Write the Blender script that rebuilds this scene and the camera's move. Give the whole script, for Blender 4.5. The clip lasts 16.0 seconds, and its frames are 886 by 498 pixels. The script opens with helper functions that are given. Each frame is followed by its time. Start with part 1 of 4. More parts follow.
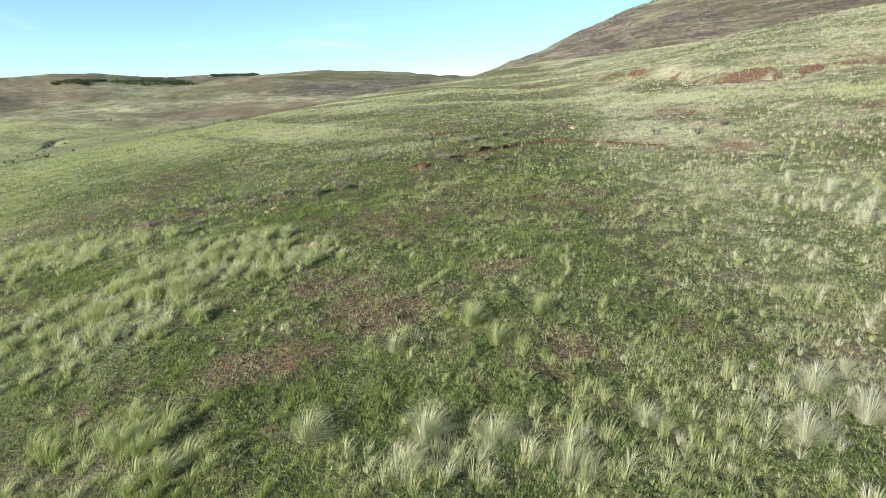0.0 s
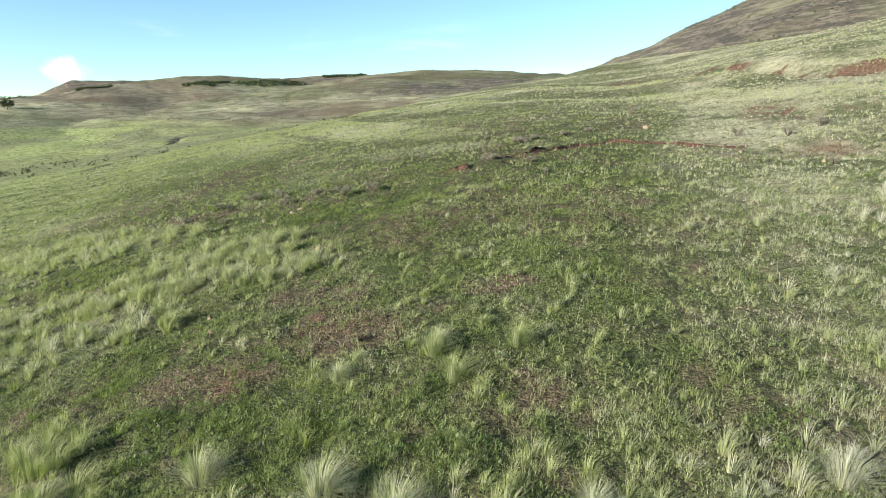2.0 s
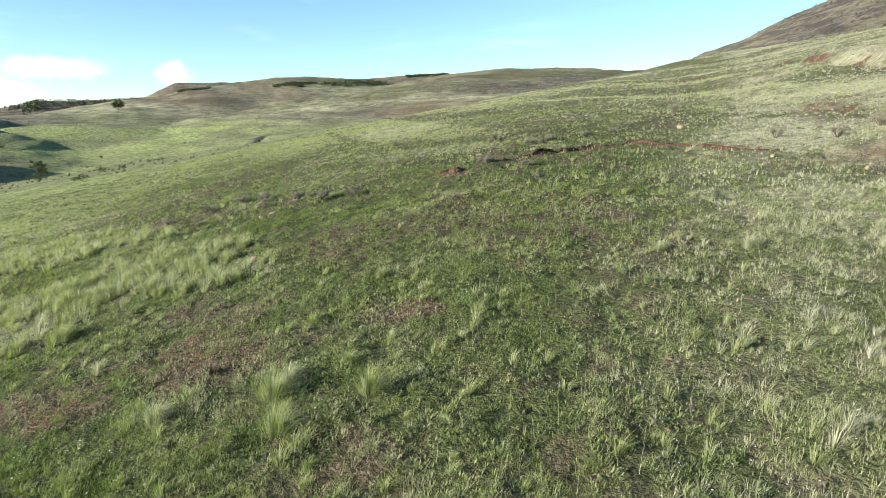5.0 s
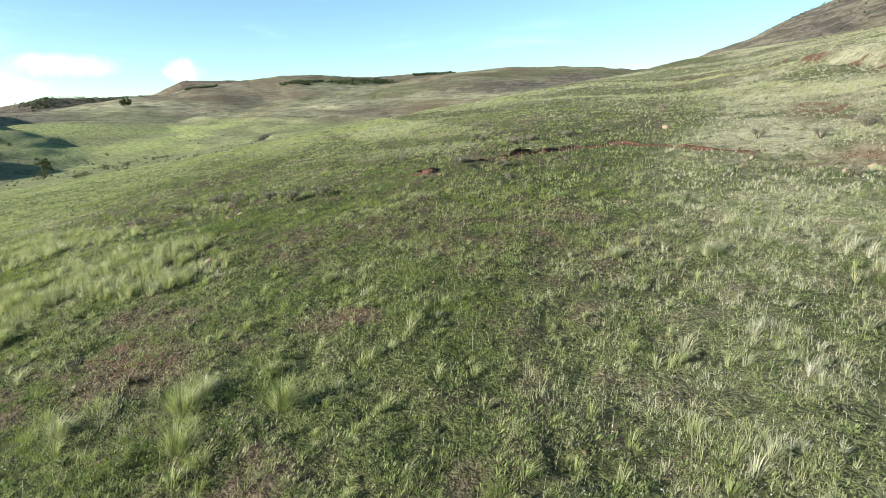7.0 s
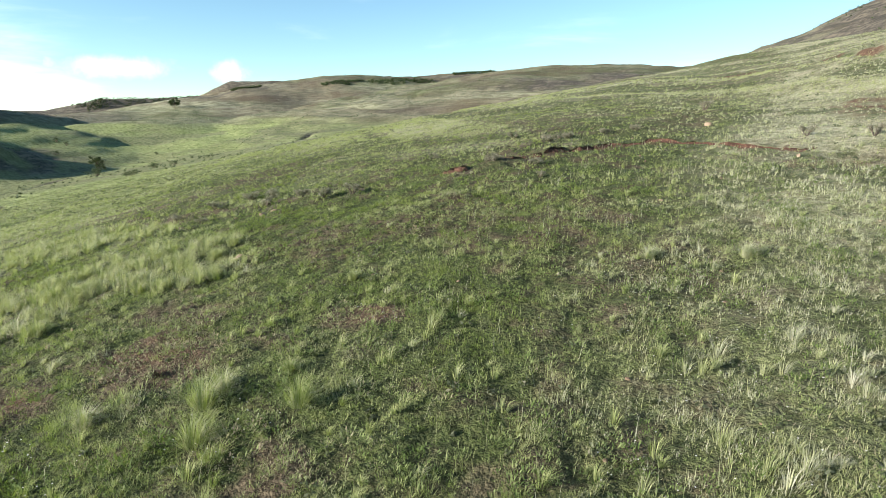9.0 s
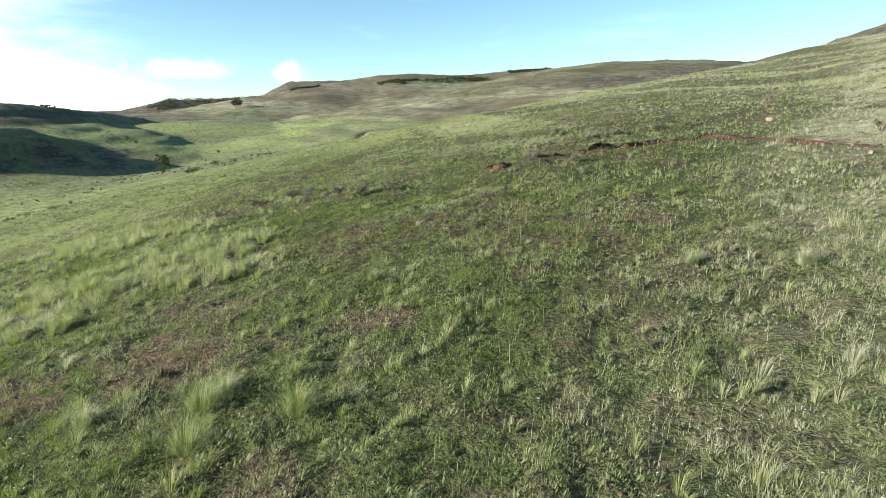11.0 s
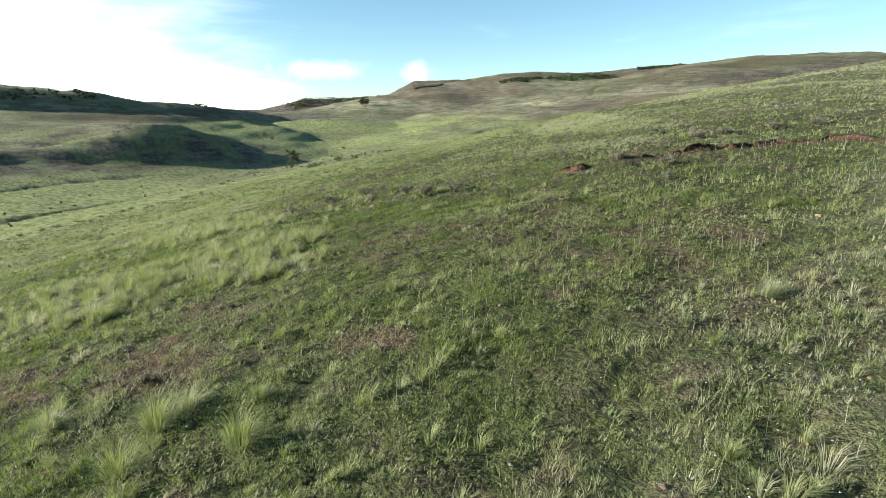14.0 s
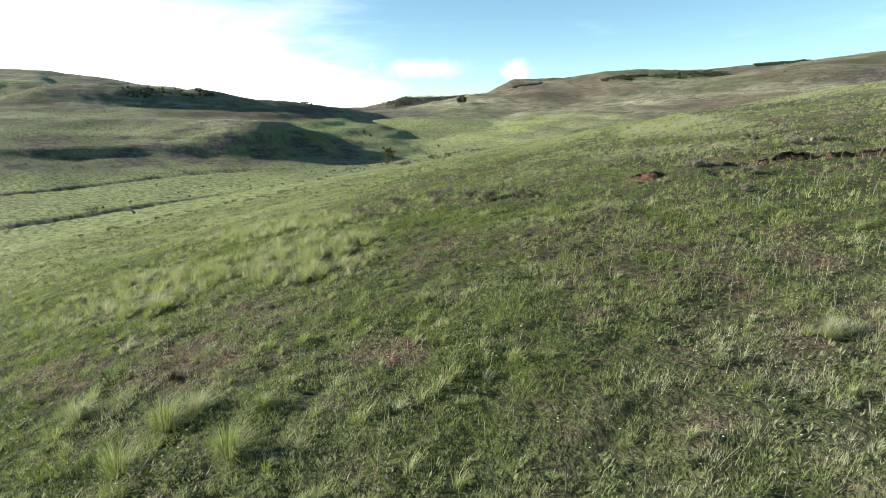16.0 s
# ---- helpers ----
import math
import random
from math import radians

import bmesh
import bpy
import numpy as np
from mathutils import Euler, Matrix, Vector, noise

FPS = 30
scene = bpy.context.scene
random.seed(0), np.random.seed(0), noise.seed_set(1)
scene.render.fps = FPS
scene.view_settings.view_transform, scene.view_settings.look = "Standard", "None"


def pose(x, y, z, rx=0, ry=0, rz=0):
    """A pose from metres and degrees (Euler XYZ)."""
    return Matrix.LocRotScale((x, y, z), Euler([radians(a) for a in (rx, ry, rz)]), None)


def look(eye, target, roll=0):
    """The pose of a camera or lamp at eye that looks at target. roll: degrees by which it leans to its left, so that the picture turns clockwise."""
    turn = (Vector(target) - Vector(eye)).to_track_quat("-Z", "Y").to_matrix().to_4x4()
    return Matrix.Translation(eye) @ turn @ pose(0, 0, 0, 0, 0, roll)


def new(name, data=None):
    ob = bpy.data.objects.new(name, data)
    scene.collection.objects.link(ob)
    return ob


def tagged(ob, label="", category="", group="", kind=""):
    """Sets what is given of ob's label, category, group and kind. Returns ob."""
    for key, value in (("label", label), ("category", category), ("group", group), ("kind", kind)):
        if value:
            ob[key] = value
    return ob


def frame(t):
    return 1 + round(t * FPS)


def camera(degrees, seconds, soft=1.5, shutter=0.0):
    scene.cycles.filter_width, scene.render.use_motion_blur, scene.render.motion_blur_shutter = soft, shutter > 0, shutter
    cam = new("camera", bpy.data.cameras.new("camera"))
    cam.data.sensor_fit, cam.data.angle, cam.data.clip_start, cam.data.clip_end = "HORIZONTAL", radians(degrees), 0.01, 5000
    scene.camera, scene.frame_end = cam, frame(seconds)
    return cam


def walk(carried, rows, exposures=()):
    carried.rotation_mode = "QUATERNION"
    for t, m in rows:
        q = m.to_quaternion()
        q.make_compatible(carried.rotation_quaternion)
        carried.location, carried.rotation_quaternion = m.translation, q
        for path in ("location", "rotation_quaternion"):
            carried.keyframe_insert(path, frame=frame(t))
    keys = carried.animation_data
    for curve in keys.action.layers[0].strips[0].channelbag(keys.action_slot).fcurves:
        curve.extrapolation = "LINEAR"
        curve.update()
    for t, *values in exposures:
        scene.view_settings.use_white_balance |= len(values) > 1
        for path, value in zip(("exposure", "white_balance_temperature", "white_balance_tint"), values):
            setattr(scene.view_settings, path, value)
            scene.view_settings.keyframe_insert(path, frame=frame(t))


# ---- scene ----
cam = camera(74.5, 16.0, soft=0.6)
# seconds, x, y, z, then turn to the left, tilt and roll in degrees
PATH = [
    (0.0, 0.52, -0.43, 7.22, 1.13, -12.22, -0.11),
    (0.5, 1.68, 0.43, 7.22, 4.56, -12.25, -0.03),
    (1.0, 2.51, 1.12, 7.21, 7.04, -12.24, -0.02),
    (1.5, 3.62, 2.08, 7.18, 10.02, -12.26, -0.03),
    (2.0, 4.41, 2.73, 7.16, 11.00, -12.29, 0.04),
    (2.5, 5.46, 3.54, 7.14, 12.19, -12.28, -0.01),
    (3.0, 6.19, 4.18, 7.13, 13.27, -12.31, -0.04),
    (3.5, 7.17, 5.06, 7.15, 16.01, -12.34, -0.04),
    (4.0, 7.85, 5.71, 7.16, 17.62, -12.36, 0.00),
    (4.5, 8.77, 6.61, 7.18, 18.83, -12.35, -0.04),
    (5.0, 9.40, 7.21, 7.19, 19.00, -12.38, -0.05),
    (7.5, 11.23, 8.76, 7.25, 19.78, -12.54, 0.13),
    (8.0, 11.26, 8.84, 7.22, 20.08, -12.54, 0.12),
    (8.5, 11.30, 8.93, 7.18, 21.81, -12.56, 0.06),
    (11.0, 11.76, 10.40, 6.97, 28.80, -12.73, -0.28),
    (11.5, 11.93, 11.03, 6.90, 30.72, -12.72, -0.24),
    (12.0, 12.06, 11.52, 6.86, 32.38, -12.76, -0.29),
    (12.5, 12.25, 12.25, 6.81, 33.99, -12.76, -0.24),
    (13.0, 12.40, 12.76, 6.79, 35.84, -12.72, -0.20),
    (13.5, 12.65, 13.41, 6.79, 38.20, -12.77, -0.17),
    (14.0, 12.81, 13.87, 6.83, 40.46, -12.81, -0.14),
    (14.5, 13.04, 14.47, 6.91, 43.83, -12.85, -0.03),
    (15.0, 13.24, 14.84, 6.96, 46.19, -12.88, 0.00),
    (15.5, 13.43, 15.32, 7.02, 48.12, -12.98, 0.15),
    (16.0, 13.58, 15.62, 7.06, 49.74, -12.97, 0.21),
]


def aim(x, y, z, yaw, tilt, roll):
    a, b = radians(yaw), radians(tilt)
    return look((x, y, z), (x - math.sin(a) * math.cos(b), y + math.cos(a) * math.cos(b), z + math.sin(b)), roll)


walk(cam, [(t, aim(*row)) for t, *row in PATH], [(0.0, 1.45), (5.0, 1.44), (11.0, 1.38), (16.0, 1.27)])

# ---- world, sun and air ----
SUN_AZIMUTH, SUN_HEIGHT = 225.0, 16.0          # degrees: clockwise from +y, above the horizon
world = bpy.data.worlds.new("sky")
scene.world = world
world.use_nodes = True
wt = world.node_tree
wt.nodes.clear()


def node(tree, kind, **values):
    n = tree.nodes.new(kind)
    for key, value in values.items():
        if key in n.inputs:
            n.inputs[key].default_value = value
    return n


sky = wt.nodes.new("ShaderNodeTexSky")
sky.sky_type = "NISHITA"
sky.sun_disc = False
sky.sun_elevation, sky.sun_rotation = radians(SUN_HEIGHT), radians(SUN_AZIMUTH)
sky.altitude, sky.air_density, sky.dust_density, sky.ozone_density = 1500, 1.0, 0.1, 1.0
where = wt.nodes.new("ShaderNodeTexCoord")
split = wt.nodes.new("ShaderNodeSeparateXYZ")
wt.links.new(where.outputs["Generated"], split.inputs[0])
stretch = wt.nodes.new("ShaderNodeMapping")
stretch.inputs["Scale"].default_value = (2.2, 2.2, 11.0)
wt.links.new(where.outputs["Generated"], stretch.inputs[0])
billow = node(wt, "ShaderNodeTexNoise", Scale=1.6, Detail=8.0, Roughness=0.55, Distortion=0.3)
wt.links.new(stretch.outputs[0], billow.inputs["Vector"])


def sums(tree, how, a, b):
    n = tree.nodes.new("ShaderNodeMath")
    n.operation = how
    for slot, v in ((0, a), (1, b)):
        if isinstance(v, (int, float)):
            n.inputs[slot].default_value = v
        else:
            tree.links.new(v, n.inputs[slot])
    return n.outputs[0]


def spread(tree, value, a, b, c=0.0, d=1.0):
    n = tree.nodes.new("ShaderNodeMapRange")
    n.interpolation_type = "SMOOTHSTEP"
    tree.links.new(value, n.inputs["Value"])
    for key, v in (("From Min", a), ("From Max", b), ("To Min", c), ("To Max", d)):
        n.inputs[key].default_value = v
    return n.outputs["Result"]


# thin cloud low in the west, thickening towards the sun
west = spread(wt, sums(wt, "ADD", sums(wt, "MULTIPLY", split.outputs["X"], -0.93), sums(wt, "MULTIPLY", split.outputs["Y"], -0.25)), 0.42, 1.0)
low = spread(wt, split.outputs["Z"], 0.30, 0.04)
veil = sums(wt, "MULTIPLY", west, low)
cover = spread(wt, sums(wt, "ADD", sums(wt, "MULTIPLY", billow.outputs["Fac"], 0.75), sums(wt, "MULTIPLY", veil, 0.60)), 0.42, 0.92)
cover = sums(wt, "MULTIPLY", cover, sums(wt, "ADD", sums(wt, "MULTIPLY", low, 0.75), 0.1))


def puff(direction, size, flat):
    """One small cloud round a direction."""
    d = Vector(direction).normalized()
    gap = wt.nodes.new("ShaderNodeVectorMath")
    gap.operation = "SUBTRACT"
    wt.links.new(where.outputs["Generated"], gap.inputs[0])
    gap.inputs[1].default_value = d
    squash = wt.nodes.new("ShaderNodeVectorMath")
    squash.operation = "MULTIPLY"
    wt.links.new(gap.outputs[0], squash.inputs[0])
    squash.inputs[1].default_value = (1 / size, 1 / size, flat / size)
    far = wt.nodes.new("ShaderNodeVectorMath")
    far.operation = "LENGTH"
    wt.links.new(squash.outputs[0], far.inputs[0])
    lumps = node(wt, "ShaderNodeTexNoise", Scale=26.0, Detail=5.0, Roughness=0.6)
    wt.links.new(where.outputs["Generated"], lumps.inputs["Vector"])
    ragged = sums(wt, "ADD", far.outputs["Value"], sums(wt, "MULTIPLY", lumps.outputs["Fac"], 1.9))
    return spread(wt, ragged, 2.15, 0.85)


small = puff((-0.679, 0.731, 0.068), 0.032, 1.7)
streak = puff((-0.788, 0.611, 0.072), 0.085, 5.0)
cover = sums(wt, "MAXIMUM", cover, sums(wt, "MULTIPLY", small, 0.5))
cover = sums(wt, "MAXIMUM", cover, sums(wt, "MULTIPLY", streak, 0.36))
blend = wt.nodes.new("ShaderNodeMix")
blend.data_type = "RGBA"
wt.links.new(cover, blend.inputs["Factor"])
clear = wt.nodes.new("ShaderNodeMix")
clear.data_type, clear.blend_type = "RGBA", "MULTIPLY"
clear.inputs["Factor"].default_value = 1.0
wt.links.new(sky.outputs[0], clear.inputs["A"])
clear.inputs["B"].default_value = (0.80, 1.0, 1.03, 1)
wt.links.new(clear.outputs["Result"], blend.inputs["A"])
blend.inputs["B"].default_value = (11.5, 12.0, 12.6, 1)
air = node(wt, "ShaderNodeBackground", Strength=0.082)
wt.links.new(blend.outputs["Result"], air.inputs["Color"])
wt.links.new(air.outputs[0], wt.nodes.new("ShaderNodeOutputWorld").inputs[0])

sun = new("sun", bpy.data.lights.new("sun", "SUN"))
sun.data.energy, sun.data.angle, sun.data.color = 5.0, radians(0.55), (1.0, 0.945, 0.87)
toward = Vector((math.sin(radians(SUN_AZIMUTH)) * math.cos(radians(SUN_HEIGHT)), math.cos(radians(SUN_AZIMUTH)) * math.cos(radians(SUN_HEIGHT)), math.sin(radians(SUN_HEIGHT))))
sun.matrix_world = look(toward * 100, (0, 0, 0))


# ---- materials ----
def material(name, rough=0.9):
    m = bpy.data.materials.new(name)
    m.use_nodes = True
    b = m.node_tree.nodes["Principled BSDF"]
    b.inputs["Roughness"].default_value = rough
    b.inputs["Specular IOR Level"].default_value = 0.15
    return m, m.node_tree, b


def noise_of(tree, size, detail=4.0, rough=0.6, flat=None):
    """Noise by place, size in metres."""
    geo = tree.nodes.new("ShaderNodeNewGeometry")
    n = node(tree, "ShaderNodeTexNoise", Scale=1 / size, Detail=detail, Roughness=rough)
    source = geo.outputs["Position"]
    if flat:
        m = tree.nodes.new("ShaderNodeMapping")
        m.inputs["Scale"].default_value = flat
        m.inputs["Rotation"].default_value = (0, 0, radians(28))
        tree.links.new(source, m.inputs[0])
        source = m.outputs[0]
    tree.links.new(source, n.inputs["Vector"])
    return n.outputs["Fac"]


def mixed(tree, factor, a, b):
    n = tree.nodes.new("ShaderNodeMix")
    n.data_type = "RGBA"
    for key, v in (("Factor", factor), ("A", a), ("B", b)):
        if isinstance(v, tuple):
            n.inputs[key].default_value = (*v, 1)
        elif isinstance(v, (int, float)):
            n.inputs[key].default_value = v
        else:
            tree.links.new(v, n.inputs[key])
    return n.outputs["Result"]


def attribute(tree, name):
    n = tree.nodes.new("ShaderNodeAttribute")
    n.attribute_name = name
    return n.outputs["Fac"]


def bumped(tree, shader, height, strength, distance):
    n = node(tree, "ShaderNodeBump", Strength=strength, Distance=distance)
    tree.links.new(height, n.inputs["Height"])
    tree.links.new(n.outputs[0], shader.inputs["Normal"])


def ground_material():
    m, t, b = material("grassland", 0.95)
    fine, mid, broad = noise_of(t, 0.16, 5), noise_of(t, 1.3, 5), noise_of(t, 16, 6, 0.65, (1, 1, 7))
    green = mixed(t, spread(t, fine, 0.3, 0.7), (0.026, 0.035, 0.011), (0.110, 0.134, 0.044))
    litter = mixed(t, spread(t, fine, 0.3, 0.7), (0.044, 0.033, 0.020), (0.165, 0.128, 0.080))
    turf = mixed(t, spread(t, sums(t, "ADD", mid, sums(t, "MULTIPLY", attribute(t, "bare"), 0.42)), 0.50, 0.82), green, litter)
    straw = mixed(t, spread(t, noise_of(t, 0.7, 6, 0.7, (1, 2.2, 1)), 0.32, 0.68), (0.25, 0.245, 0.130), (0.52, 0.49, 0.34))
    turf = mixed(t, sums(t, "MULTIPLY", attribute(t, "dry"), spread(t, sums(t, "ADD", sums(t, "MULTIPLY", mid, 0.6), sums(t, "MULTIPLY", broad, 0.9)), 0.62, 0.88, 0.22, 1.0)), turf, straw)
    lush = mixed(t, spread(t, noise_of(t, 4, 6, 0.65, (1, 2.5, 1)), 0.35, 0.65), (0.120, 0.155, 0.042), (0.31, 0.335, 0.145))
    turf = mixed(t, attribute(t, "lush"), turf, lush)
    clumps = spread(t, noise_of(t, 2.6, 6, 0.75), 0.47, 0.60)
    # the heath share also paints in mesa haze, ditch shade and the lobe's shade
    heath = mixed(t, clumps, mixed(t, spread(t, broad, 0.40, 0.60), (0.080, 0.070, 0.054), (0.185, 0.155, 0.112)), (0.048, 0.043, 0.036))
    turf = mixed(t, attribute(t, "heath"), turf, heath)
    earth = mixed(t, spread(t, fine, 0.3, 0.7), (0.075, 0.045, 0.030), (0.22, 0.135, 0.086))
    soil = spread(t, sums(t, "ADD", attribute(t, "soil"), sums(t, "MULTIPLY", sums(t, "SUBTRACT", mid, 0.5), 0.9)), 0.35, 0.65)
    t.links.new(mixed(t, soil, turf, earth), b.inputs["Base Color"])
    rough = sums(t, "ADD", noise_of(t, 0.10, 3), sums(t, "MULTIPLY", noise_of(t, 0.8, 6, 0.75), 4.0))
    rough = sums(t, "ADD", rough, sums(t, "MULTIPLY", noise_of(t, 5.0, 6, 0.7), 5.0))
    rough = sums(t, "ADD", rough, sums(t, "MULTIPLY", noise_of(t, 26.0, 6, 0.65, (1, 1, 4)), 12.0))
    bumped(t, b, rough, 1.0, 0.14)
    return m


def blade_material(name, young, ripe, straw, thin=0.42):
    """Grass: from green to straw by the tuft's dryness, each blade a little apart; light shines through it."""
    m, t, b = material(name, 0.55)
    geo = t.nodes.new("ShaderNodeNewGeometry")
    tone = sums(t, "ADD", attribute(t, "dry"), sums(t, "MULTIPLY", sums(t, "SUBTRACT", geo.outputs["Random Per Island"], 0.5), 0.35))
    colour = mixed(t, spread(t, tone, 0.0, 0.5), young, ripe)
    colour = mixed(t, spread(t, tone, 0.5, 1.0), colour, straw)
    t.links.new(colour, b.inputs["Base Color"])
    glow = t.nodes.new("ShaderNodeBsdfTranslucent")
    t.links.new(mixed(t, 0.55, colour, mixed(t, spread(t, tone, 0.3, 1.0), (0.24, 0.34, 0.03), (0.47, 0.46, 0.24))), glow.inputs["Color"])
    both = node(t, "ShaderNodeMixShader", Fac=thin)
    t.links.new(b.outputs[0], both.inputs[1])
    t.links.new(glow.outputs[0], both.inputs[2])
    t.links.new(both.outputs[0], t.nodes["Material Output"].inputs["Surface"])
    return m


def speckled(name, dark, light, size, rough=0.9, relief=0.02):
    m, t, b = material(name, rough)
    n = noise_of(t, size, 6, 0.7)
    own = t.nodes.new("ShaderNodeObjectInfo").outputs["Random"]
    tone = spread(t, sums(t, "ADD", n, sums(t, "MULTIPLY", sums(t, "SUBTRACT", own, 0.5), 0.2)), 0.3, 0.7)
    t.links.new(mixed(t, tone, dark, light), b.inputs["Base Color"])
    bumped(t, b, n, 0.7, relief)
    return m


GRASSLAND = ground_material()
BLADES = blade_material("grass_blades", (0.148, 0.192, 0.046), (0.340, 0.360, 0.168), (0.49, 0.475, 0.37))
FORBS = blade_material("herb_leaves", (0.098, 0.138, 0.040), (0.205, 0.240, 0.100), (0.27, 0.215, 0.155), 0.36)
GREY_LEAVES = blade_material("grey_leaves", (0.085, 0.085, 0.055), (0.18, 0.165, 0.12), (0.30, 0.27, 0.22), 0.25)
HEATH_LEAVES = blade_material("heath_leaves", (0.045, 0.055, 0.030), (0.085, 0.090, 0.055), (0.17, 0.155, 0.11), 0.15)
TREE_LEAVES = blade_material("tree_leaves", (0.022, 0.036, 0.014), (0.040, 0.060, 0.022), (0.075, 0.080, 0.04), 0.12)
PETALS = speckled("petals", (0.62, 0.60, 0.52), (0.82, 0.80, 0.74), 0.05)
STONE = speckled("sandstone", (0.15, 0.105, 0.07), (0.33, 0.25, 0.17), 0.09, 0.9, 0.015)
EARTH = speckled("red_earth", (0.045, 0.024, 0.017), (0.145, 0.078, 0.052), 0.12, 0.95, 0.09)
BARK = speckled("bark", (0.06, 0.045, 0.035), (0.16, 0.13, 0.10), 0.08, 0.95, 0.02)
DEAD = speckled("dead_thatch", (0.030, 0.020, 0.014), (0.10, 0.070, 0.045), 0.06, 0.95, 0.02)
# ---- the lie of the land ----
def fade(a, b, v):
    """0 below a, 1 above b, smooth between."""
    t = np.clip((v - a) / (b - a), 0.0, 1.0)
    return t * t * (3 - 2 * t)


def hashed(ix, iy, seed):
    h = np.sin(ix * 127.1 + iy * 311.7 + seed * 74.7) * 43758.5453
    return h - np.floor(h)


def value_noise(x, y, seed=0):
    """Smooth noise from -1 to 1 with a cell of one metre."""
    x, y = np.asarray(x, float), np.asarray(y, float)
    ix, iy = np.floor(x), np.floor(y)
    fx, fy = x - ix, y - iy
    fx, fy = fx * fx * (3 - 2 * fx), fy * fy * (3 - 2 * fy)
    a, b = hashed(ix, iy, seed), hashed(ix + 1, iy, seed)
    c, d = hashed(ix, iy + 1, seed), hashed(ix + 1, iy + 1, seed)
    return 2 * (a + (b - a) * fx + (c - a) * fy + (a - b - c + d) * fx * fy) - 1


def fractal(x, y, size, seed=0, octaves=4):
    total, gain = 0.0, 1.0
    for k in range(octaves):
        total = total + gain * value_noise(x / size + 17.3 * k, y / size - 9.1 * k, seed + k)
        size, gain = size / 2.1, gain / 2
    return total


def along(x, y, line):
    """Distance from a line of corners (x, y, z), the height of its nearest spot and how far along it lies (0 to 1)."""
    best = np.full(np.shape(x), 1e9)
    height, share, way = np.zeros(np.shape(x)), np.zeros(np.shape(x)), np.zeros(np.shape(x))
    n = len(line) - 1
    for k in range(n):
        (ax, ay, az), (bx, by, bz) = line[k], line[k + 1]
        dx, dy = bx - ax, by - ay
        s = np.clip(((x - ax) * dx + (y - ay) * dy) / (dx * dx + dy * dy), 0, 1)
        d = np.hypot(x - ax - s * dx, y - ay - s * dy)
        near = d < best
        best, way = np.where(near, d, best), np.where(near, (k + s) / n, way)
        pull = (20 / (d + 4)) ** 5
        height, share = height + pull * (az + s * (bz - az)), share + pull
    return best, height / share, way


def softmax(a, b, w):
    """The higher of two surfaces, with a hollow of width w where they meet."""
    return 0.5 * (a + b + np.sqrt((a - b) ** 2 + w * w))


# hills as crest lines (x, y, z), the steepness of their flanks, how round the crest is, and the softness of the foot
HILLS = {
    "dark_hill": ([(-20, 490, 36), (21, 479, 45), (62, 460, 58.5), (100, 444, 74), (133, 424, 86), (175, 393, 95), (215, 364, 101), (330, 300, 112)], 0.42, 25, 6),
    "pale_shoulder": ([(-13, 269, 23), (13, 249, 25.5), (40, 221, 28.5), (56, 202, 29), (67, 183, 28.5), (79, 150, 28), (90, 120, 29), (150, 90, 38)], 0.30, 25, 4),
    "brown_hill": ([(-320, 841, 61), (-250, 822, 69.5), (-206, 803, 72), (-150, 785, 74), (-105, 782, 74), (-62, 787, 72), (-20, 790, 69)], 0.22, 60, 8),
    "brown_spur": ([(-275, 800, 66), (-278, 730, 53), (-280, 640, 36), (-287, 570, 21)], 0.20, 22, 5),
    "mesa": ([(-1010, 1120, 96), (-862, 1226, 103), (-694, 1329, 109), (-611, 1369, 113), (-536, 1379, 118), (-475, 1391, 119), (-452, 1400, 117)], 0.55, 16, 8),
    "drained_hill": ([(-745, 780, 45), (-720, 817, 59), (-706, 869, 68), (-680, 928, 78), (-639, 957, 85), (-598, 1007, 88), (-529, 1080, 89), (-440, 1150, 92)], 0.23, 40, 8),
    "brow": ([(-734, 440, 10), (-733, 517, 15), (-722, 582, 18.5), (-713, 624, 21), (-727, 684, 27.5), (-738, 773, 44)], 0.16, 30, 5),
    "near_spur": ([(-500, 340, -18), (-512, 366, -8), (-539, 412, 2.5), (-533, 453, 6), (-530, 517, 6), (-570, 600, 10)], 0.15, 40, 5),
    "blue_mesa": ([(-1748, 963, 28), (-1674, 1090, 34), (-1622, 1167, 52), (-1589, 1213, 68), (-1494, 1329, 72), (-1405, 1425, 80)], 0.80, 30, 10),
    "far_rise": ([(-820, -320, 95), (-800, -60, 66), (-784, 73, 54), (-772, 102, 53.5), (-746, 145, 49.5), (-704, 196, 39)], 0.22, 40, 6),
    "shaded_hill": ([(-600, 90, 30), (-591, 153, 32), (-585, 211, 32), (-586, 239, 29.5), (-586, 267, 23), (-594, 322, 20.5), (-617, 363, 16.5), (-642, 400, 15.5), (-657, 451, 11), (-665, 493, 4)], 0.60, 24, 4),
    "shaded_lobe": ([(-372, -60, -11.5), (-381, 15, -11), (-384, 40, -10.5), (-384, 80, -10), (-382, 108, -10.5), (-380, 130, -8), (-381, 160, -1.5), (-383, 182, 3.5), (-384, 203, 2.5), (-380, 222, -3.5), (-372, 236, -12)], 0.72, 12, 1.5),
    "lobe_back": ([(-455, -40, -8), (-466, 44, -7.5), (-470, 95, -6), (-462, 150, 0), (-455, 185, 4)], 0.55, 140, 3),
    "valley_bench": ([(-540, -90, 10), (-546, 35, 9), (-552, 89, 9), (-550, 151, 9), (-545, 215, 7)], 0.17, 40, 4),
}


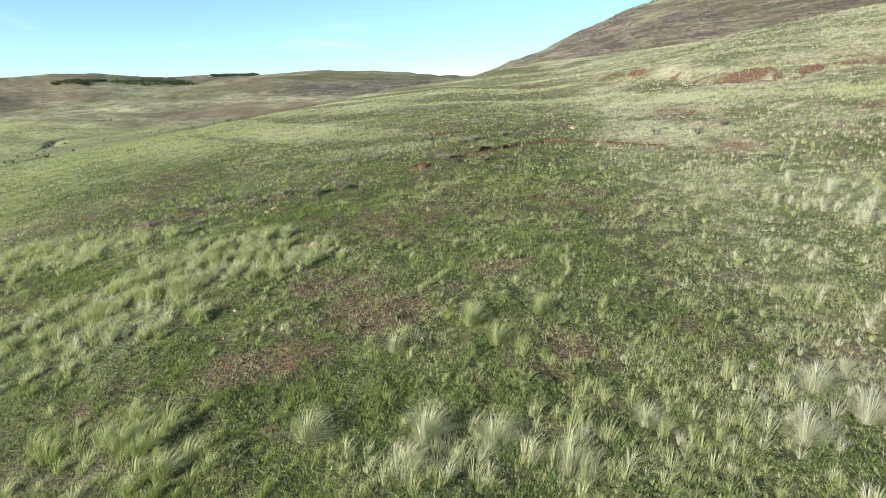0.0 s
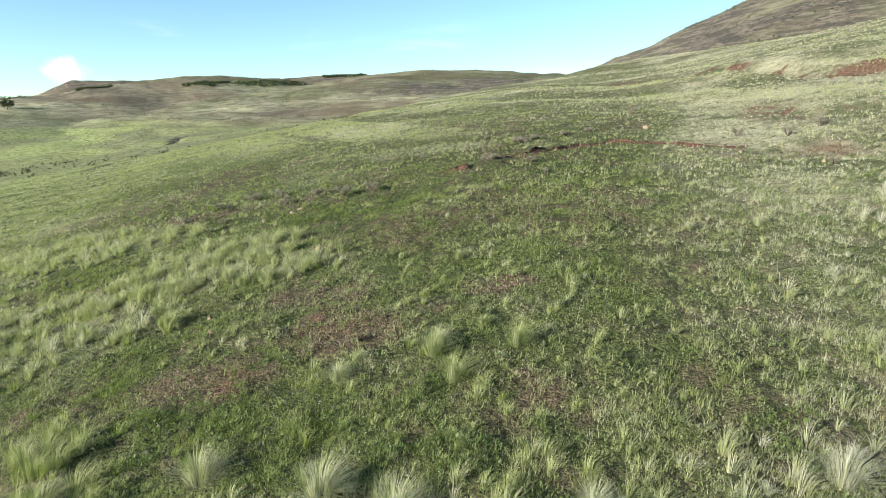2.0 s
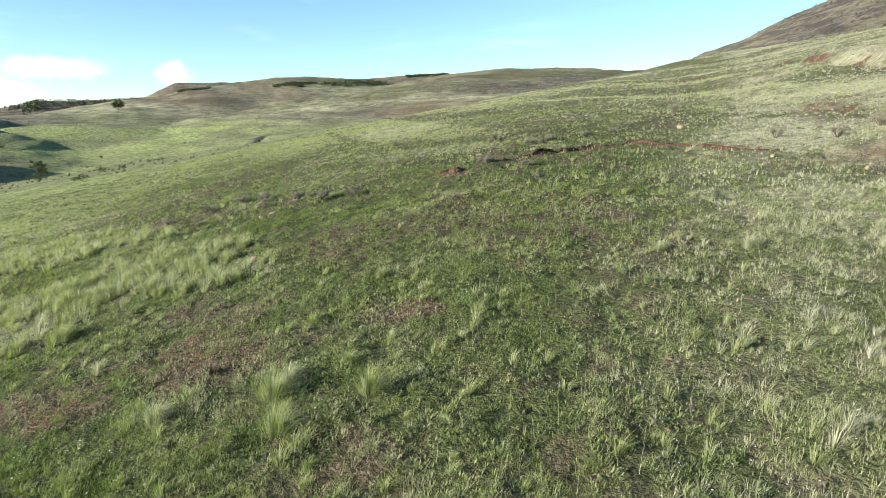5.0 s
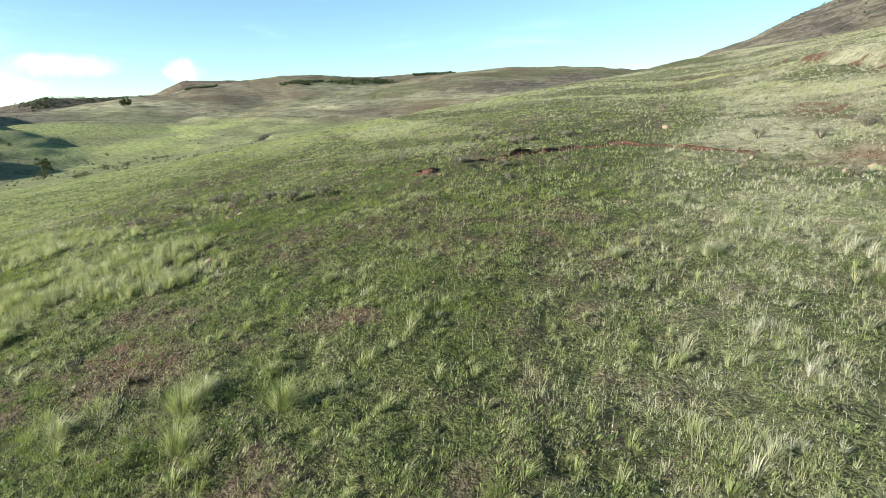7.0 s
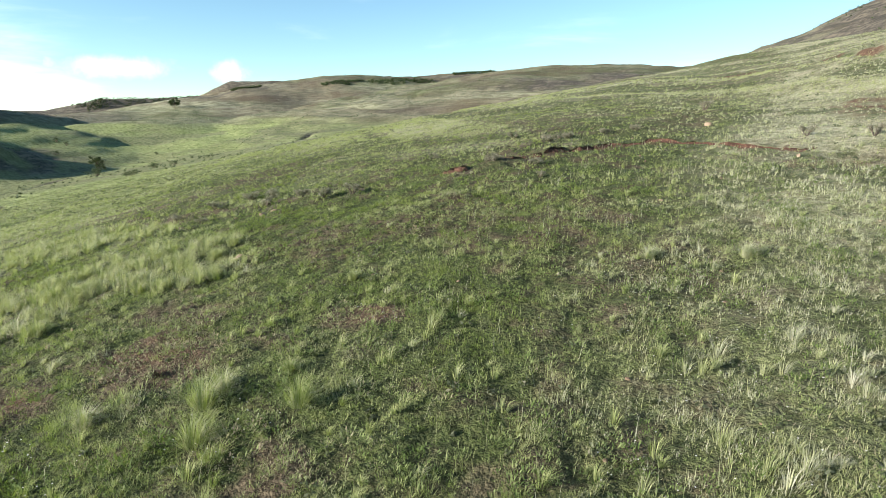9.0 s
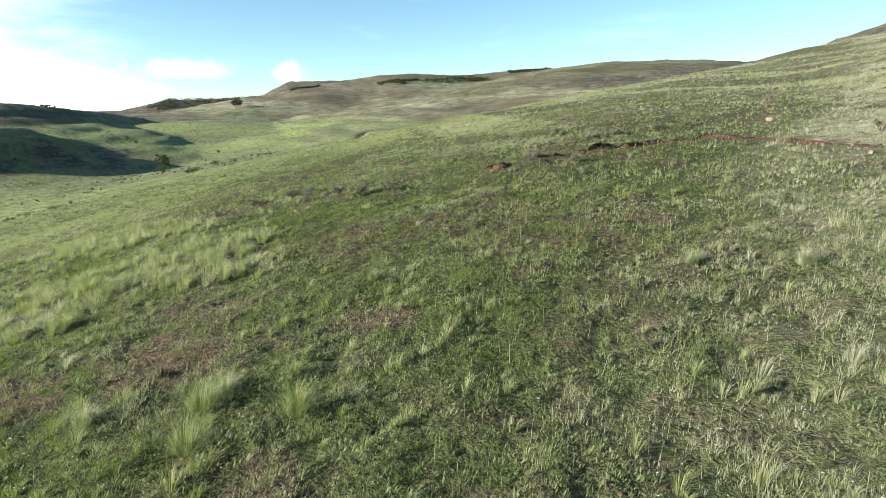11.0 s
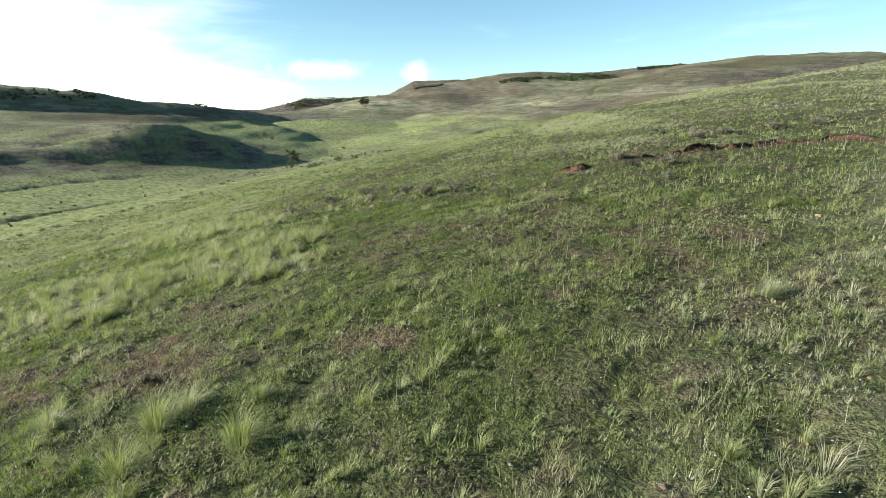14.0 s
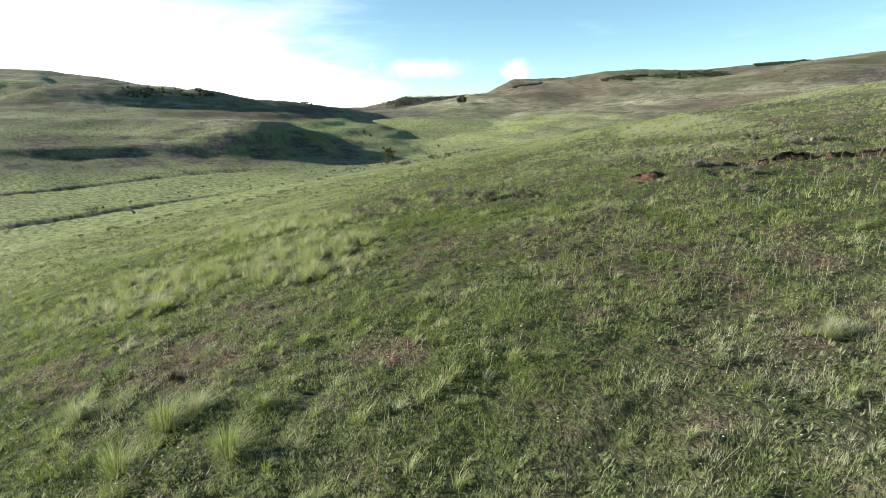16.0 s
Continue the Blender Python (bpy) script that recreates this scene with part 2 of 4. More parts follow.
SCARPS = [
    ([(14, 126, 0), (20, 107, 0), (25, 95, 0), (29, 77, 0), (32, 68, 0), (36, 65, 0), (48, 62, 0)], 1.3),
    ([(22, 57, 0), (24, 52.7, 0), (28.6, 50.3, 0), (34, 46.8, 0)], 0.7),
    ([(16.6, 42.5, 0), (19.6, 42.5, 0), (24, 40, 0)], 0.55),
    ([(-188, 8, 0), (-193, 25, 0), (-204, 56, 0), (-220, 98, 0), (-240, 140, 0), (-307, 223, 0)], 1.6),
    ([(-270, 10, 0), (-281, 30, 0), (-316, 100, 0), (-320, 150, 0)], 1.8),
    ([(-98, 118, 0), (-104, 128, 0), (-126, 168, 0), (-170, 240, 0)], 1.9),
    ([(-235, 330, 0), (-261, 378, 0), (-265, 405, 0)], 2.6),
]


def lie_of(x, y):
    """The smooth height of the ground."""
    x, y = np.asarray(x, float), np.asarray(y, float)
    # the near slope, falling to the valley on the low side
    z = -3.6 + 0.057 * x + 0.047 * y + 15.0 * (1 - np.exp(-np.maximum(y, -60) / 90)) - 0.1123 * (np.sqrt(x * x + 900) - 30)
    z = z - 0.000104 * x * np.clip(y, 0, 900) - 4.8 * (1 - np.exp(np.minimum(x, 0) / 90)) + 0.10 * np.maximum(x - 12, 0)
    z = z - 1.8 * np.exp(-((x + 170) / 75) ** 2 - ((y - 205) / 75) ** 2)
    floor = -26.0 + 0.042 * np.maximum(y - 230, 0) + 0.5 * fractal(x, y, 60, 5, 2)
    z = softmax(z, floor, 3.0)
    far = fade(900, 2200, np.hypot(x, y))
    z = z * (1 - far) + 15 * far
    for line, steep, crown, foot in HILLS.values():
        d, top, _ = along(x, y, line)
        d = d * (1 + 0.07 * fractal(x, y, 90, 37, 3))
        d = np.sqrt(d * d + crown * crown) - crown
        hill = top - steep * d
        z = softmax(z, np.maximum(hill, -60), foot) - 0.5 * foot * foot / (np.abs(z - hill) + foot)
    return z


class Chart:
    """Heights kept on a square grid, to read them off quickly."""

    def __init__(self, x0, y0, x1, y1, step):
        self.x0, self.y0, self.step = x0, y0, step
        gx, gy = np.meshgrid(np.arange(x0, x1 + step, step), np.arange(y0, y1 + step, step))
        self.z, self.x1, self.y1 = lie_of(gx, gy), x1, y1

    def holds(self, x, y):
        return (x > self.x0) & (x < self.x1) & (y > self.y0) & (y < self.y1)

    def read(self, x, y):
        u, v = (x - self.x0) / self.step, (y - self.y0) / self.step
        i, j = np.floor(u).astype(int), np.floor(v).astype(int)
        u, v = u - i, v - j
        z = self.z
        return (z[j, i] * (1 - u) + z[j, i + 1] * u) * (1 - v) + (z[j + 1, i] * (1 - u) + z[j + 1, i + 1] * u) * v


CHARTS = [Chart(-90, -30, 90, 150, 1.0), Chart(-900, -400, 520, 1500, 6.0)]


def lie(x, y):
    """The smooth height of the ground, off the charts where they reach."""
    x, y = np.asarray(x, float), np.asarray(y, float)
    shape, x, y = x.shape, np.atleast_1d(x).ravel(), np.atleast_1d(y).ravel()
    z, left = np.zeros(len(x)), np.ones(len(x), bool)
    for chart in CHARTS:
        inside = left & chart.holds(x, y)
        if inside.any():
            z[inside] = chart.read(x[inside], y[inside])
        left &= ~inside
    if left.any():
        z[left] = lie_of(x[left], y[left])
    return z.reshape(shape)


def ground(x, y):
    """The height of the ground with its hummocks, terraces and cattle paths."""
    x, y = np.asarray(x, float), np.asarray(y, float)
    r = np.hypot(x - 6, y - 14)
    z = lie(x, y)
    z = z + 0.10 * fractal(x, y, 5, 11, 3) * fade(0, 30, r + 10) + 0.09 * value_noise(x / 0.9, y / 0.9, 3) + 0.06 * fractal(x, y, 0.45, 4, 2) * (1 - fade(16, 30, r))
    z = z + 0.28 * fractal(x, y, 26, 21, 3) * fade(28, 70, r) * (1 - 0.5 * fade(90, 160, r) * (1 - fade(350, 500, r))) + 1.4 * fractal(x, y, 110, 31, 4) * fade(350, 600, r) * fade(2, 30, z)
    cut = 1 - np.abs(fractal(x + 20 * value_noise(x / 60, y / 60, 35), y, 75, 33, 3))
    z = z - 2.2 * np.clip(cut, 0, 1) ** 4 * fade(380, 560, r) * fade(8, 34, z)
    z = z + 0.5 * np.sin(0.9 * lie(x, y) + 2.5 * fractal(x, y, 90, 43, 3)) * fade(300, 500, r) * (1 - fade(1300, 1600, r))
    # scarps of red earth higher up the slope, and the ditch in the valley
    for line, drop in SCARPS:
        d, _, way = along(x, y, line)
        ditch = line[0][0] < -50
        wave = d + (1.7 if ditch else 1.1) * fractal(x, y, 14 if ditch else 6, 51, 3)
        z = z - drop * (1 - fade(0.6 if ditch else 0.0, 4.2 if ditch else 2.6, wave)) * np.sin(np.pi * np.clip(way, 0.02, 0.98)) ** 0.5
    # small terraces that follow the slope
    z = z + 0.16 * np.sin(2.1 * lie(x, y) + 1.5 * fractal(x, y, 22, 41, 2)) * fade(25, 60, r) * (1 - fade(200, 400, r))
    return z

# low banks of red earth where the turf has slipped: x, y, height
BANKS = [
    [(-3.6, 41.8, 0.03), (-2.5, 41.7, 0.15), (-1.5, 42.2, 0.18), (-0.5, 42.2, 0.05)],
    [(-0.4, 42.4, 0.08), (0.2, 43.5, 0.36), (1.2, 44.7, 0.45), (2.6, 46.0, 0.32), (4.3, 47.3, 0.18), (5.9, 49.2, 0.12), (8.5, 49.8, 0.13), (11.4, 48.9, 0.14), (14.2, 47.1, 0.10), (16.6, 45.3, 0.03)],
]
# tall grass grows thick in these places: x, y, reach in x and y, how thick, how dry
THICKETS = [
    (10.6, 13.4, 4.2, 3.4, 0.50, 0.76), (1.2, 12.0, 4.6, 1.3, 0.8, 0.62), (-8.6, 13.5, 3.6, 2.4, 0.8, 0.42),
    (-13.6, 22.0, 5.4, 4.2, 1.0, 0.56), (-10.5, 26.9, 5.2, 3.4, 0.9, 0.58), (-23.3, 31.9, 8, 4, 0.9, 0.58),
    (19.9, 29.0, 3.0, 6.0, 0.55, 0.85), (11.2, 29.6, 3.4, 2.0, 0.4, 0.60), (-42.6, 39.2, 12, 7, 0.8, 0.62),
    (24.1, 44.3, 8, 6, 0.45, 0.75), (-7.9, 51.8, 12, 3.0, 0.5, 0.6),
]
# worn ground: x, y, reach in x and y, how bare
WORN = [(-2.4, 19.9, 2.0, 1.6, 1.0), (-5.6, 17.0, 2.5, 1.6, 0.90), (-4.6, 22.8, 2.4, 1.2, 0.7), (2.5, 23.1, 1.6, 0.9, 0.9), (4.1, 17.2, 0.8, 0.7, 0.7), (7.5, 16.4, 0.7, 0.5, 0.6), (20.5, 42.7, 3.0, 2.4, 0.9), (2.0, 31.6, 8, 4, 0.35)]


def patch(x, y, cx, cy, rx, ry):
    d = np.hypot((x - cx) / rx, (y - cy) / ry) + 0.28 * fractal(x, y, 2.4, 61, 3)
    return 1 - fade(0.55, 1.25, d)


def thickness(x, y):
    """How thick tall grass stands, and how dry it is."""
    r = np.hypot(x - 6, y - 14)
    thick = 0.08 + 0.30 * fade(0.0, 0.8, fractal(x, y, 4.5, 71, 3)) + 0.34 * fade(5, 12, x - 0.12 * (y - 12)) * (1 - fade(30, 40, y)) * fade(-0.4, 0.5, fractal(x, y, 3, 72, 2))
    dry = 0.40 + 0.24 * fractal(x, y, 5, 73, 3) + 0.20 * fade(4, 15, x)
    grazed = fade(24, 32, y) * (1 - fade(54, 62, y + 0.2 * x)) * fade(-16, -4, x)
    thick = thick * (1 - 0.75 * grazed)
    # pale bands higher up, broken by grazed green terraces
    band = fade(-0.20, 0.35, fractal(0.030 * x + 0.010 * y, 0.62 * lie(x, y), 1.0, 75, 4))
    high = fade(47, 67, y + np.where(x > 0, 0.7, 0.3) * x) * (1 - fade(230, 330, y))
    thick = thick * (1 - high) + high * (0.12 + 0.88 * band)
    dry = dry * (1 - high) + high * (0.60 + 0.20 * fade(-60, 20, x))
    for cx, cy, rx, ry, much, ripe in THICKETS:
        p = patch(x, y, cx, cy, rx, ry)
        thick, dry = np.maximum(thick, p * much), dry * (1 - p) + ripe * p
    for cx, cy, rx, ry, much in WORN:
        thick = thick * (1 - 0.95 * much * patch(x, y, cx, cy, rx * 1.25, ry * 1.25))
    d, _, _ = along(x, y, SCARPS[0][0])
    thick = thick * fade(0.5, 4.5, d + 1.5 * fractal(x, y, 9, 83, 3))
    low = fade(55, 130, -0.87 * x + 0.1 * y)
    return np.clip(thick * (1 - 0.92 * low), 0, 1), np.clip(dry * (1 - 0.35 * low), 0, 1)


def cover(x, y):
    """Shares of bare litter, dry grass, lush grass, dark heath (also haze and shade painted in) and red soil."""
    r = np.hypot(x - 6, y - 14)
    thick, ripe = thickness(x, y)
    bare = 0.20 + 0.30 * fractal(x, y, 5, 81, 4) + 0.05 * fade(24, 32, y) * (1 - fade(54, 62, y + 0.2 * x)) * fade(-16, -4, x)
    soil = np.zeros_like(x)
    for cx, cy, rx, ry, much in WORN:
        p = patch(x, y, cx, cy, rx, ry) * much
        bare, soil = np.maximum(bare, p), np.maximum(soil, 0.50 * p * (much > 0.85))
    for line, drop in SCARPS[:3]:
        d, _, _ = along(x, y, line)
        soil = np.maximum(soil, (0.50 + 0.25 * (drop > 1)) * (1 - fade(0.8, 3.6 + 3.4 * (drop > 1), d + 1.4 * fractal(x, y, 5, 83, 4))) * fade(-0.65, 0.15, fractal(x, y, 3.5, 86, 4)))
    for line in BANKS:
        d, _, _ = along(x, y, line)
        soil = np.maximum(soil, 0.62 * (1 - fade(0.2, 1.2, d + 0.5 * fractal(x, y, 1.5, 84, 3))) * fade(-0.45, 0.25, fractal(x, y, 2.2, 82, 3)))
    trail, _, _ = along(x, y, [(-60.0, 20.0, 0), (-28.6, 34.0, 0), (-19.2, 36.6, 0), (-11.5, 38.1, 0)])
    bare = np.maximum(bare, 1 - fade(0.3, 1.6, trail + 0.5 * fractal(x, y, 3, 85, 2)))
    dry = np.clip(0.25 * thick + 0.75 * thick * ripe, 0, 1)
    band = fade(-0.25, 0.40, fractal(0.030 * x + 0.010 * y, 0.62 * lie(x, y), 1.0, 75, 4))
    dry = np.maximum(dry, (0.28 + 0.72 * band) * fade(50, 70, y + np.where(x > 0, 0.6, 0.3) * x) * fade(-40, 0, x + 0.2 * y))
    # pinkish straw on the stony rise to the right
    stony = fade(6, 16, x - 0.10 * (y - 30)) * (0.55 + 0.45 * fade(20, 27, y))
    dry = np.maximum(dry, stony * (0.74 + 0.34 * fractal(x, y, 5, 77, 4)))
    z = lie(x, y)
    distant = fade(170, 320, r)
    streak = fractal(0.012 * (x - y), 0.20 * z + 0.004 * x, 1.0, 95, 4)
    dry = dry * (1 - distant) + distant * np.clip(0.42 + 0.35 * fractal(x * 0.5, y, 60, 87, 4) + 0.35 * streak, 0, 1)
    bare = bare * (1 - distant) + distant * np.clip(0.55 + 0.5 * fractal(x, y, 120, 96, 4) - 0.35 * streak, 0, 1)
    valley = (1 - fade(-7.0, 5.0, z - 0.025 * np.maximum(y - 150, 0))) * fade(70, 130, r)
    lush = np.clip(valley * (0.95 + 0.3 * fractal(x, y, 30, 88, 3)) * (1 - fade(600, 850, r)), 0, 1)
    lush = np.maximum(lush, 0.65 * fade(16, 42, -x - 0.15 * y) * (1 - fade(120, 300, r)))
    westside = fade(250, 330, -x) * (1 - fade(230, 380, y))
    lush = np.maximum(lush, westside * np.clip(0.25 + 0.5 * fractal(x, y, 28, 99, 4), 0, 1))
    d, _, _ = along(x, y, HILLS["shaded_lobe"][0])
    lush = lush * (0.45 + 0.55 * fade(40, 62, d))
    if np.size(r) and np.max(r) < 140:
        return bare, dry, lush, np.zeros_like(x), soil
    d, top, _ = along(x, y, HILLS["dark_hill"][0])
    heath = (1 - fade(150, 235, d + 40 * fractal(x, y, 40, 89, 4))) * fade(27, 36, z) * np.clip(0.95 + 0.45 * fractal(x, y, 22, 97, 4), 0, 1)
    # the blue mesa's near-full share paints haze and shade over its woods
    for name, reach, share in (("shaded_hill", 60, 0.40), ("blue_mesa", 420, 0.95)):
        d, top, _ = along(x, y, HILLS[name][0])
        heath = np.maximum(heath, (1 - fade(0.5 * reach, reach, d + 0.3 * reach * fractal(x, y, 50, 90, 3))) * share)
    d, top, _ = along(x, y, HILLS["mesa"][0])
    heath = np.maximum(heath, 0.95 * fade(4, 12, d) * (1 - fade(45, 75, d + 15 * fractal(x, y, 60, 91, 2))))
    # scrub of the lobe, thickened to paint its shaded face darker
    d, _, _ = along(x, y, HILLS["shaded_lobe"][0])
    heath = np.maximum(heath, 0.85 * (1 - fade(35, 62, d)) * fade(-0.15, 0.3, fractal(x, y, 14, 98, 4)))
    heath = np.maximum(heath, distant * 0.45 * fade(0.25, 0.55, streak) * fade(0, 200, 0.5 * y + x + 420))
    heath = np.maximum(heath, distant * 0.42 * fade(0, 150, 0.5 * y + x + 300) * fade(0.10, 0.5, fractal(0.8 * x + 0.4 * y, 0.9 * y - 0.45 * x, 75, 92, 5)))
    d, top, _ = along(x, y, HILLS["drained_hill"][0])
    heath = np.maximum(heath, 0.9 * fade(14, 24, d) * (1 - fade(40, 62, d)) * fade(-0.2, 0.2, fractal(x, y, 80, 94, 3)))
    # shade of the ditch walls, painted as a dark strip along each ditch
    for line, drop in SCARPS[3:]:
        d, _, _ = along(x, y, line)
        heath = np.maximum(heath, 0.9 * (1 - fade(1.5, 4.5, d + 1.2 * fractal(x, y, 8, 93, 2))))
    return bare, dry, lush, np.clip(heath, 0, 1), soil


# ---- the ground, one sheet to the horizon ----
def mesh_object(name, verts, faces, mat, parent=None, label="", smooth=True, **layers):
    """A mesh object from arrays of corners and of faces with three or four corners; layers: one number for each corner."""
    me = bpy.data.meshes.new(name)
    me.vertices.add(len(verts))
    me.vertices.foreach_set("co", np.asarray(verts, np.float32).ravel())
    k = faces.shape[1]
    me.loops.add(faces.size)
    me.loops.foreach_set("vertex_index", faces.astype(np.int32).ravel())
    me.polygons.add(len(faces))
    me.polygons.foreach_set("loop_start", np.arange(0, faces.size, k, dtype=np.int32))
    me.polygons.foreach_set("use_smooth", np.full(len(faces), smooth))
    for key, values in layers.items():
        me.attributes.new(key, "FLOAT", "POINT").data.foreach_set("value", np.asarray(values, np.float32))
    me.materials.append(mat)
    me.update(calc_edges=True)
    ob = new(name, me)
    if parent:
        ob.parent = parent
    return tagged(ob, label)


def build_ground():
    angles = np.radians(np.r_[np.linspace(-58, 118, 620), np.linspace(118, 302, 60)[1:-1]])
    steps, r = [0.0, 0.6], 0.6
    while r < 4600:
        r += 0.20 if r < 32 else max(0.36, (0.012 if r < 700 else 0.024) * r)
        steps.append(r)
    steps = np.array(steps)
    a, r = np.meshgrid(angles, steps)
    x, y = 6 - np.sin(a) * r, 14 + np.cos(a) * r
    x, y = x.ravel(), y.ravel()
    n, rows = len(angles), len(steps)
    k = np.arange(n)
    ring = np.stack([k, (k + 1) % n, (k + 1) % n + n, k + n], 1)
    faces = (ring[None] + n * np.arange(rows - 1)[:, None, None]).reshape(-1, 4)[:, ::-1]
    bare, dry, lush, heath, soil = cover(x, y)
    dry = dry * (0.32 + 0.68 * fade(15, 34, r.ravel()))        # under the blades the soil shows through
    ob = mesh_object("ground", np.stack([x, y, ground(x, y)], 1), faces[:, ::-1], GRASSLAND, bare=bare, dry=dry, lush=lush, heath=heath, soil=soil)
    return tagged(ob, "grassy hillside of green and straw grass with red earth", "ground", kind="structure")


build_ground()


# ---- grass ----
rng = np.random.default_rng(7)
FACES = np.array([(0, 1, 3), (0, 3, 2), (2, 3, 4)])


def blades(base, turn, height, reach, width):
    """Bent blades, five corners each, from their feet, the way that they lean, height, reach and width."""
    n = len(base)
    lean = np.stack([np.cos(turn), np.sin(turn), np.zeros(n)], 1)
    side = np.stack([-np.sin(turn), np.cos(turn), np.zeros(n)], 1) * (width / 2)[:, None]
    up = np.array([0, 0, 1.0])
    middle = base + up * (0.62 * height)[:, None] + lean * (0.28 * reach)[:, None]
    tip = base + up * height[:, None] + lean * reach[:, None]
    verts = np.stack([base - side, base + side, middle - 0.75 * side, middle + 0.75 * side, tip], 1).reshape(-1, 3)
    return verts, (FACES[None] + 5 * np.arange(n)[:, None, None]).reshape(-1, 3)


def spears(base, turn, height, reach, width):
    """Short blades of one face each."""
    n = len(base)
    lean = np.stack([np.cos(turn) * reach, np.sin(turn) * reach, height], 1)
    side = np.stack([-np.sin(turn), np.cos(turn), np.zeros(n)], 1) * (width / 2)[:, None]
    verts = np.stack([base - side, base + side, base + lean], 1).reshape(-1, 3)
    return verts, np.arange(3 * n).reshape(-1, 3)


def scatter(count, near, far, power):
    """Places over the slope, thinning with distance from the grazing ground by that power."""
    a = np.radians(rng.uniform(-56, 104, count))
    k = 2 - power
    r = (near ** k + rng.random(count) * (far ** k - near ** k)) ** (1 / k)
    return 5 - np.sin(a) * r, 2 + np.cos(a) * r, r


def slope_at(x, y):
    """The ground's height and its rise along x and y."""
    z, step = ground(x, y), 0.15
    return z, (ground(x + step, y) - z) / step, (ground(x, y + step) - z) / step


def tufts(x, y, count, height, splay, width, dry, wind=0.35, bent=True):
    """Tufts of count blades at each place; height, splay, width and dryness for each tuft."""
    n = len(x)
    i = np.repeat(np.arange(n), count)
    m = len(i)
    turn, out = rng.uniform(0, 2 * np.pi, m), np.sqrt(rng.random(m))
    foot = 0.30 * splay[i] * out
    bx, by = x[i] + np.cos(turn) * foot, y[i] + np.sin(turn) * foot
    z, sx, sy = slope_at(x, y)
    base = np.stack([bx, by, z[i] + sx[i] * (bx - x[i]) + sy[i] * (by - y[i]) - 0.02], 1)
    h = height[i] * rng.uniform(0.55, 1.1, m) * (1 - 0.25 * out)
    reach = splay[i] * (0.25 + 0.75 * out) * rng.uniform(0.6, 1.2, m)
    dx, dy = np.cos(turn) * reach + wind * h * 0.8, np.sin(turn) * reach + wind * h * 0.35
    shape = blades if bent else spears
    verts, faces = shape(base, np.arctan2(dy, dx), h, np.hypot(dx, dy), width[i] * rng.uniform(0.7, 1.3, m))
    return verts, faces, np.repeat(dry[i], 5 if bent else 3)


def join(pieces):
    verts, faces, dry, start = [], [], [], 0
    for v, f, d in pieces:
        verts.append(v), faces.append(f + start), dry.append(d)
        start += len(v)
    return np.concatenate(verts), np.concatenate(faces), np.concatenate(dry)


def build_sward():
    """The short grass between the tussocks, in low hummocks."""
    pieces = []
    for count, near, far, power, per, tall, wide in ((80000, 7, 36, 0.7, 9, 0.17, 0.011), (46000, 32, 80, 1.3, 7, 0.18, 0.030), (24000, 70, 190, 1.3, 5, 0.20, 0.07)):
        x, y, r = scatter(count, near, far, power)
        bare, dry, lush, heath, soil = cover(x, y)
        keep = rng.random(count) > 0.9 * np.maximum(bare - 0.35, soil * 1.3)
        keep &= (fractal(x, y, 0.75, 143, 3) > -0.42) | (r > 45)
        x, y, r, dry = x[keep], y[keep], r[keep], dry[keep]
        n = len(x)
        tone = np.clip(0.11 + 0.12 * fade(-0.7, 0.9, fractal(x, y, 0.8, 103, 2)) + 0.70 * dry + 0.30 * fractal(x, y, 2.2, 101, 3) + 0.24 * fade(2, 13, x - 0.15 * (y - 14)) + 0.22 * lush[keep] + 0.14 * bare[keep] + rng.normal(0, 0.09, n), 0, 0.74)
        lumps = fade(-0.7, 0.9, fractal(x, y, 0.8, 103, 2))
        grow = rng.uniform(0.6, 1.3, n) * (0.66 + 1.05 * lumps)
        pieces.append(tufts(x, y, per, tall * grow, 0.7 * tall * grow, np.full(n, wide), tone, 0.10, False))
    v, f, d = join(pieces)
    return tagged(mesh_object("short_grass", v, f, BLADES, smooth=False, dry=d), "short green and straw grass grazed over the slope", "grass", kind="stuff")


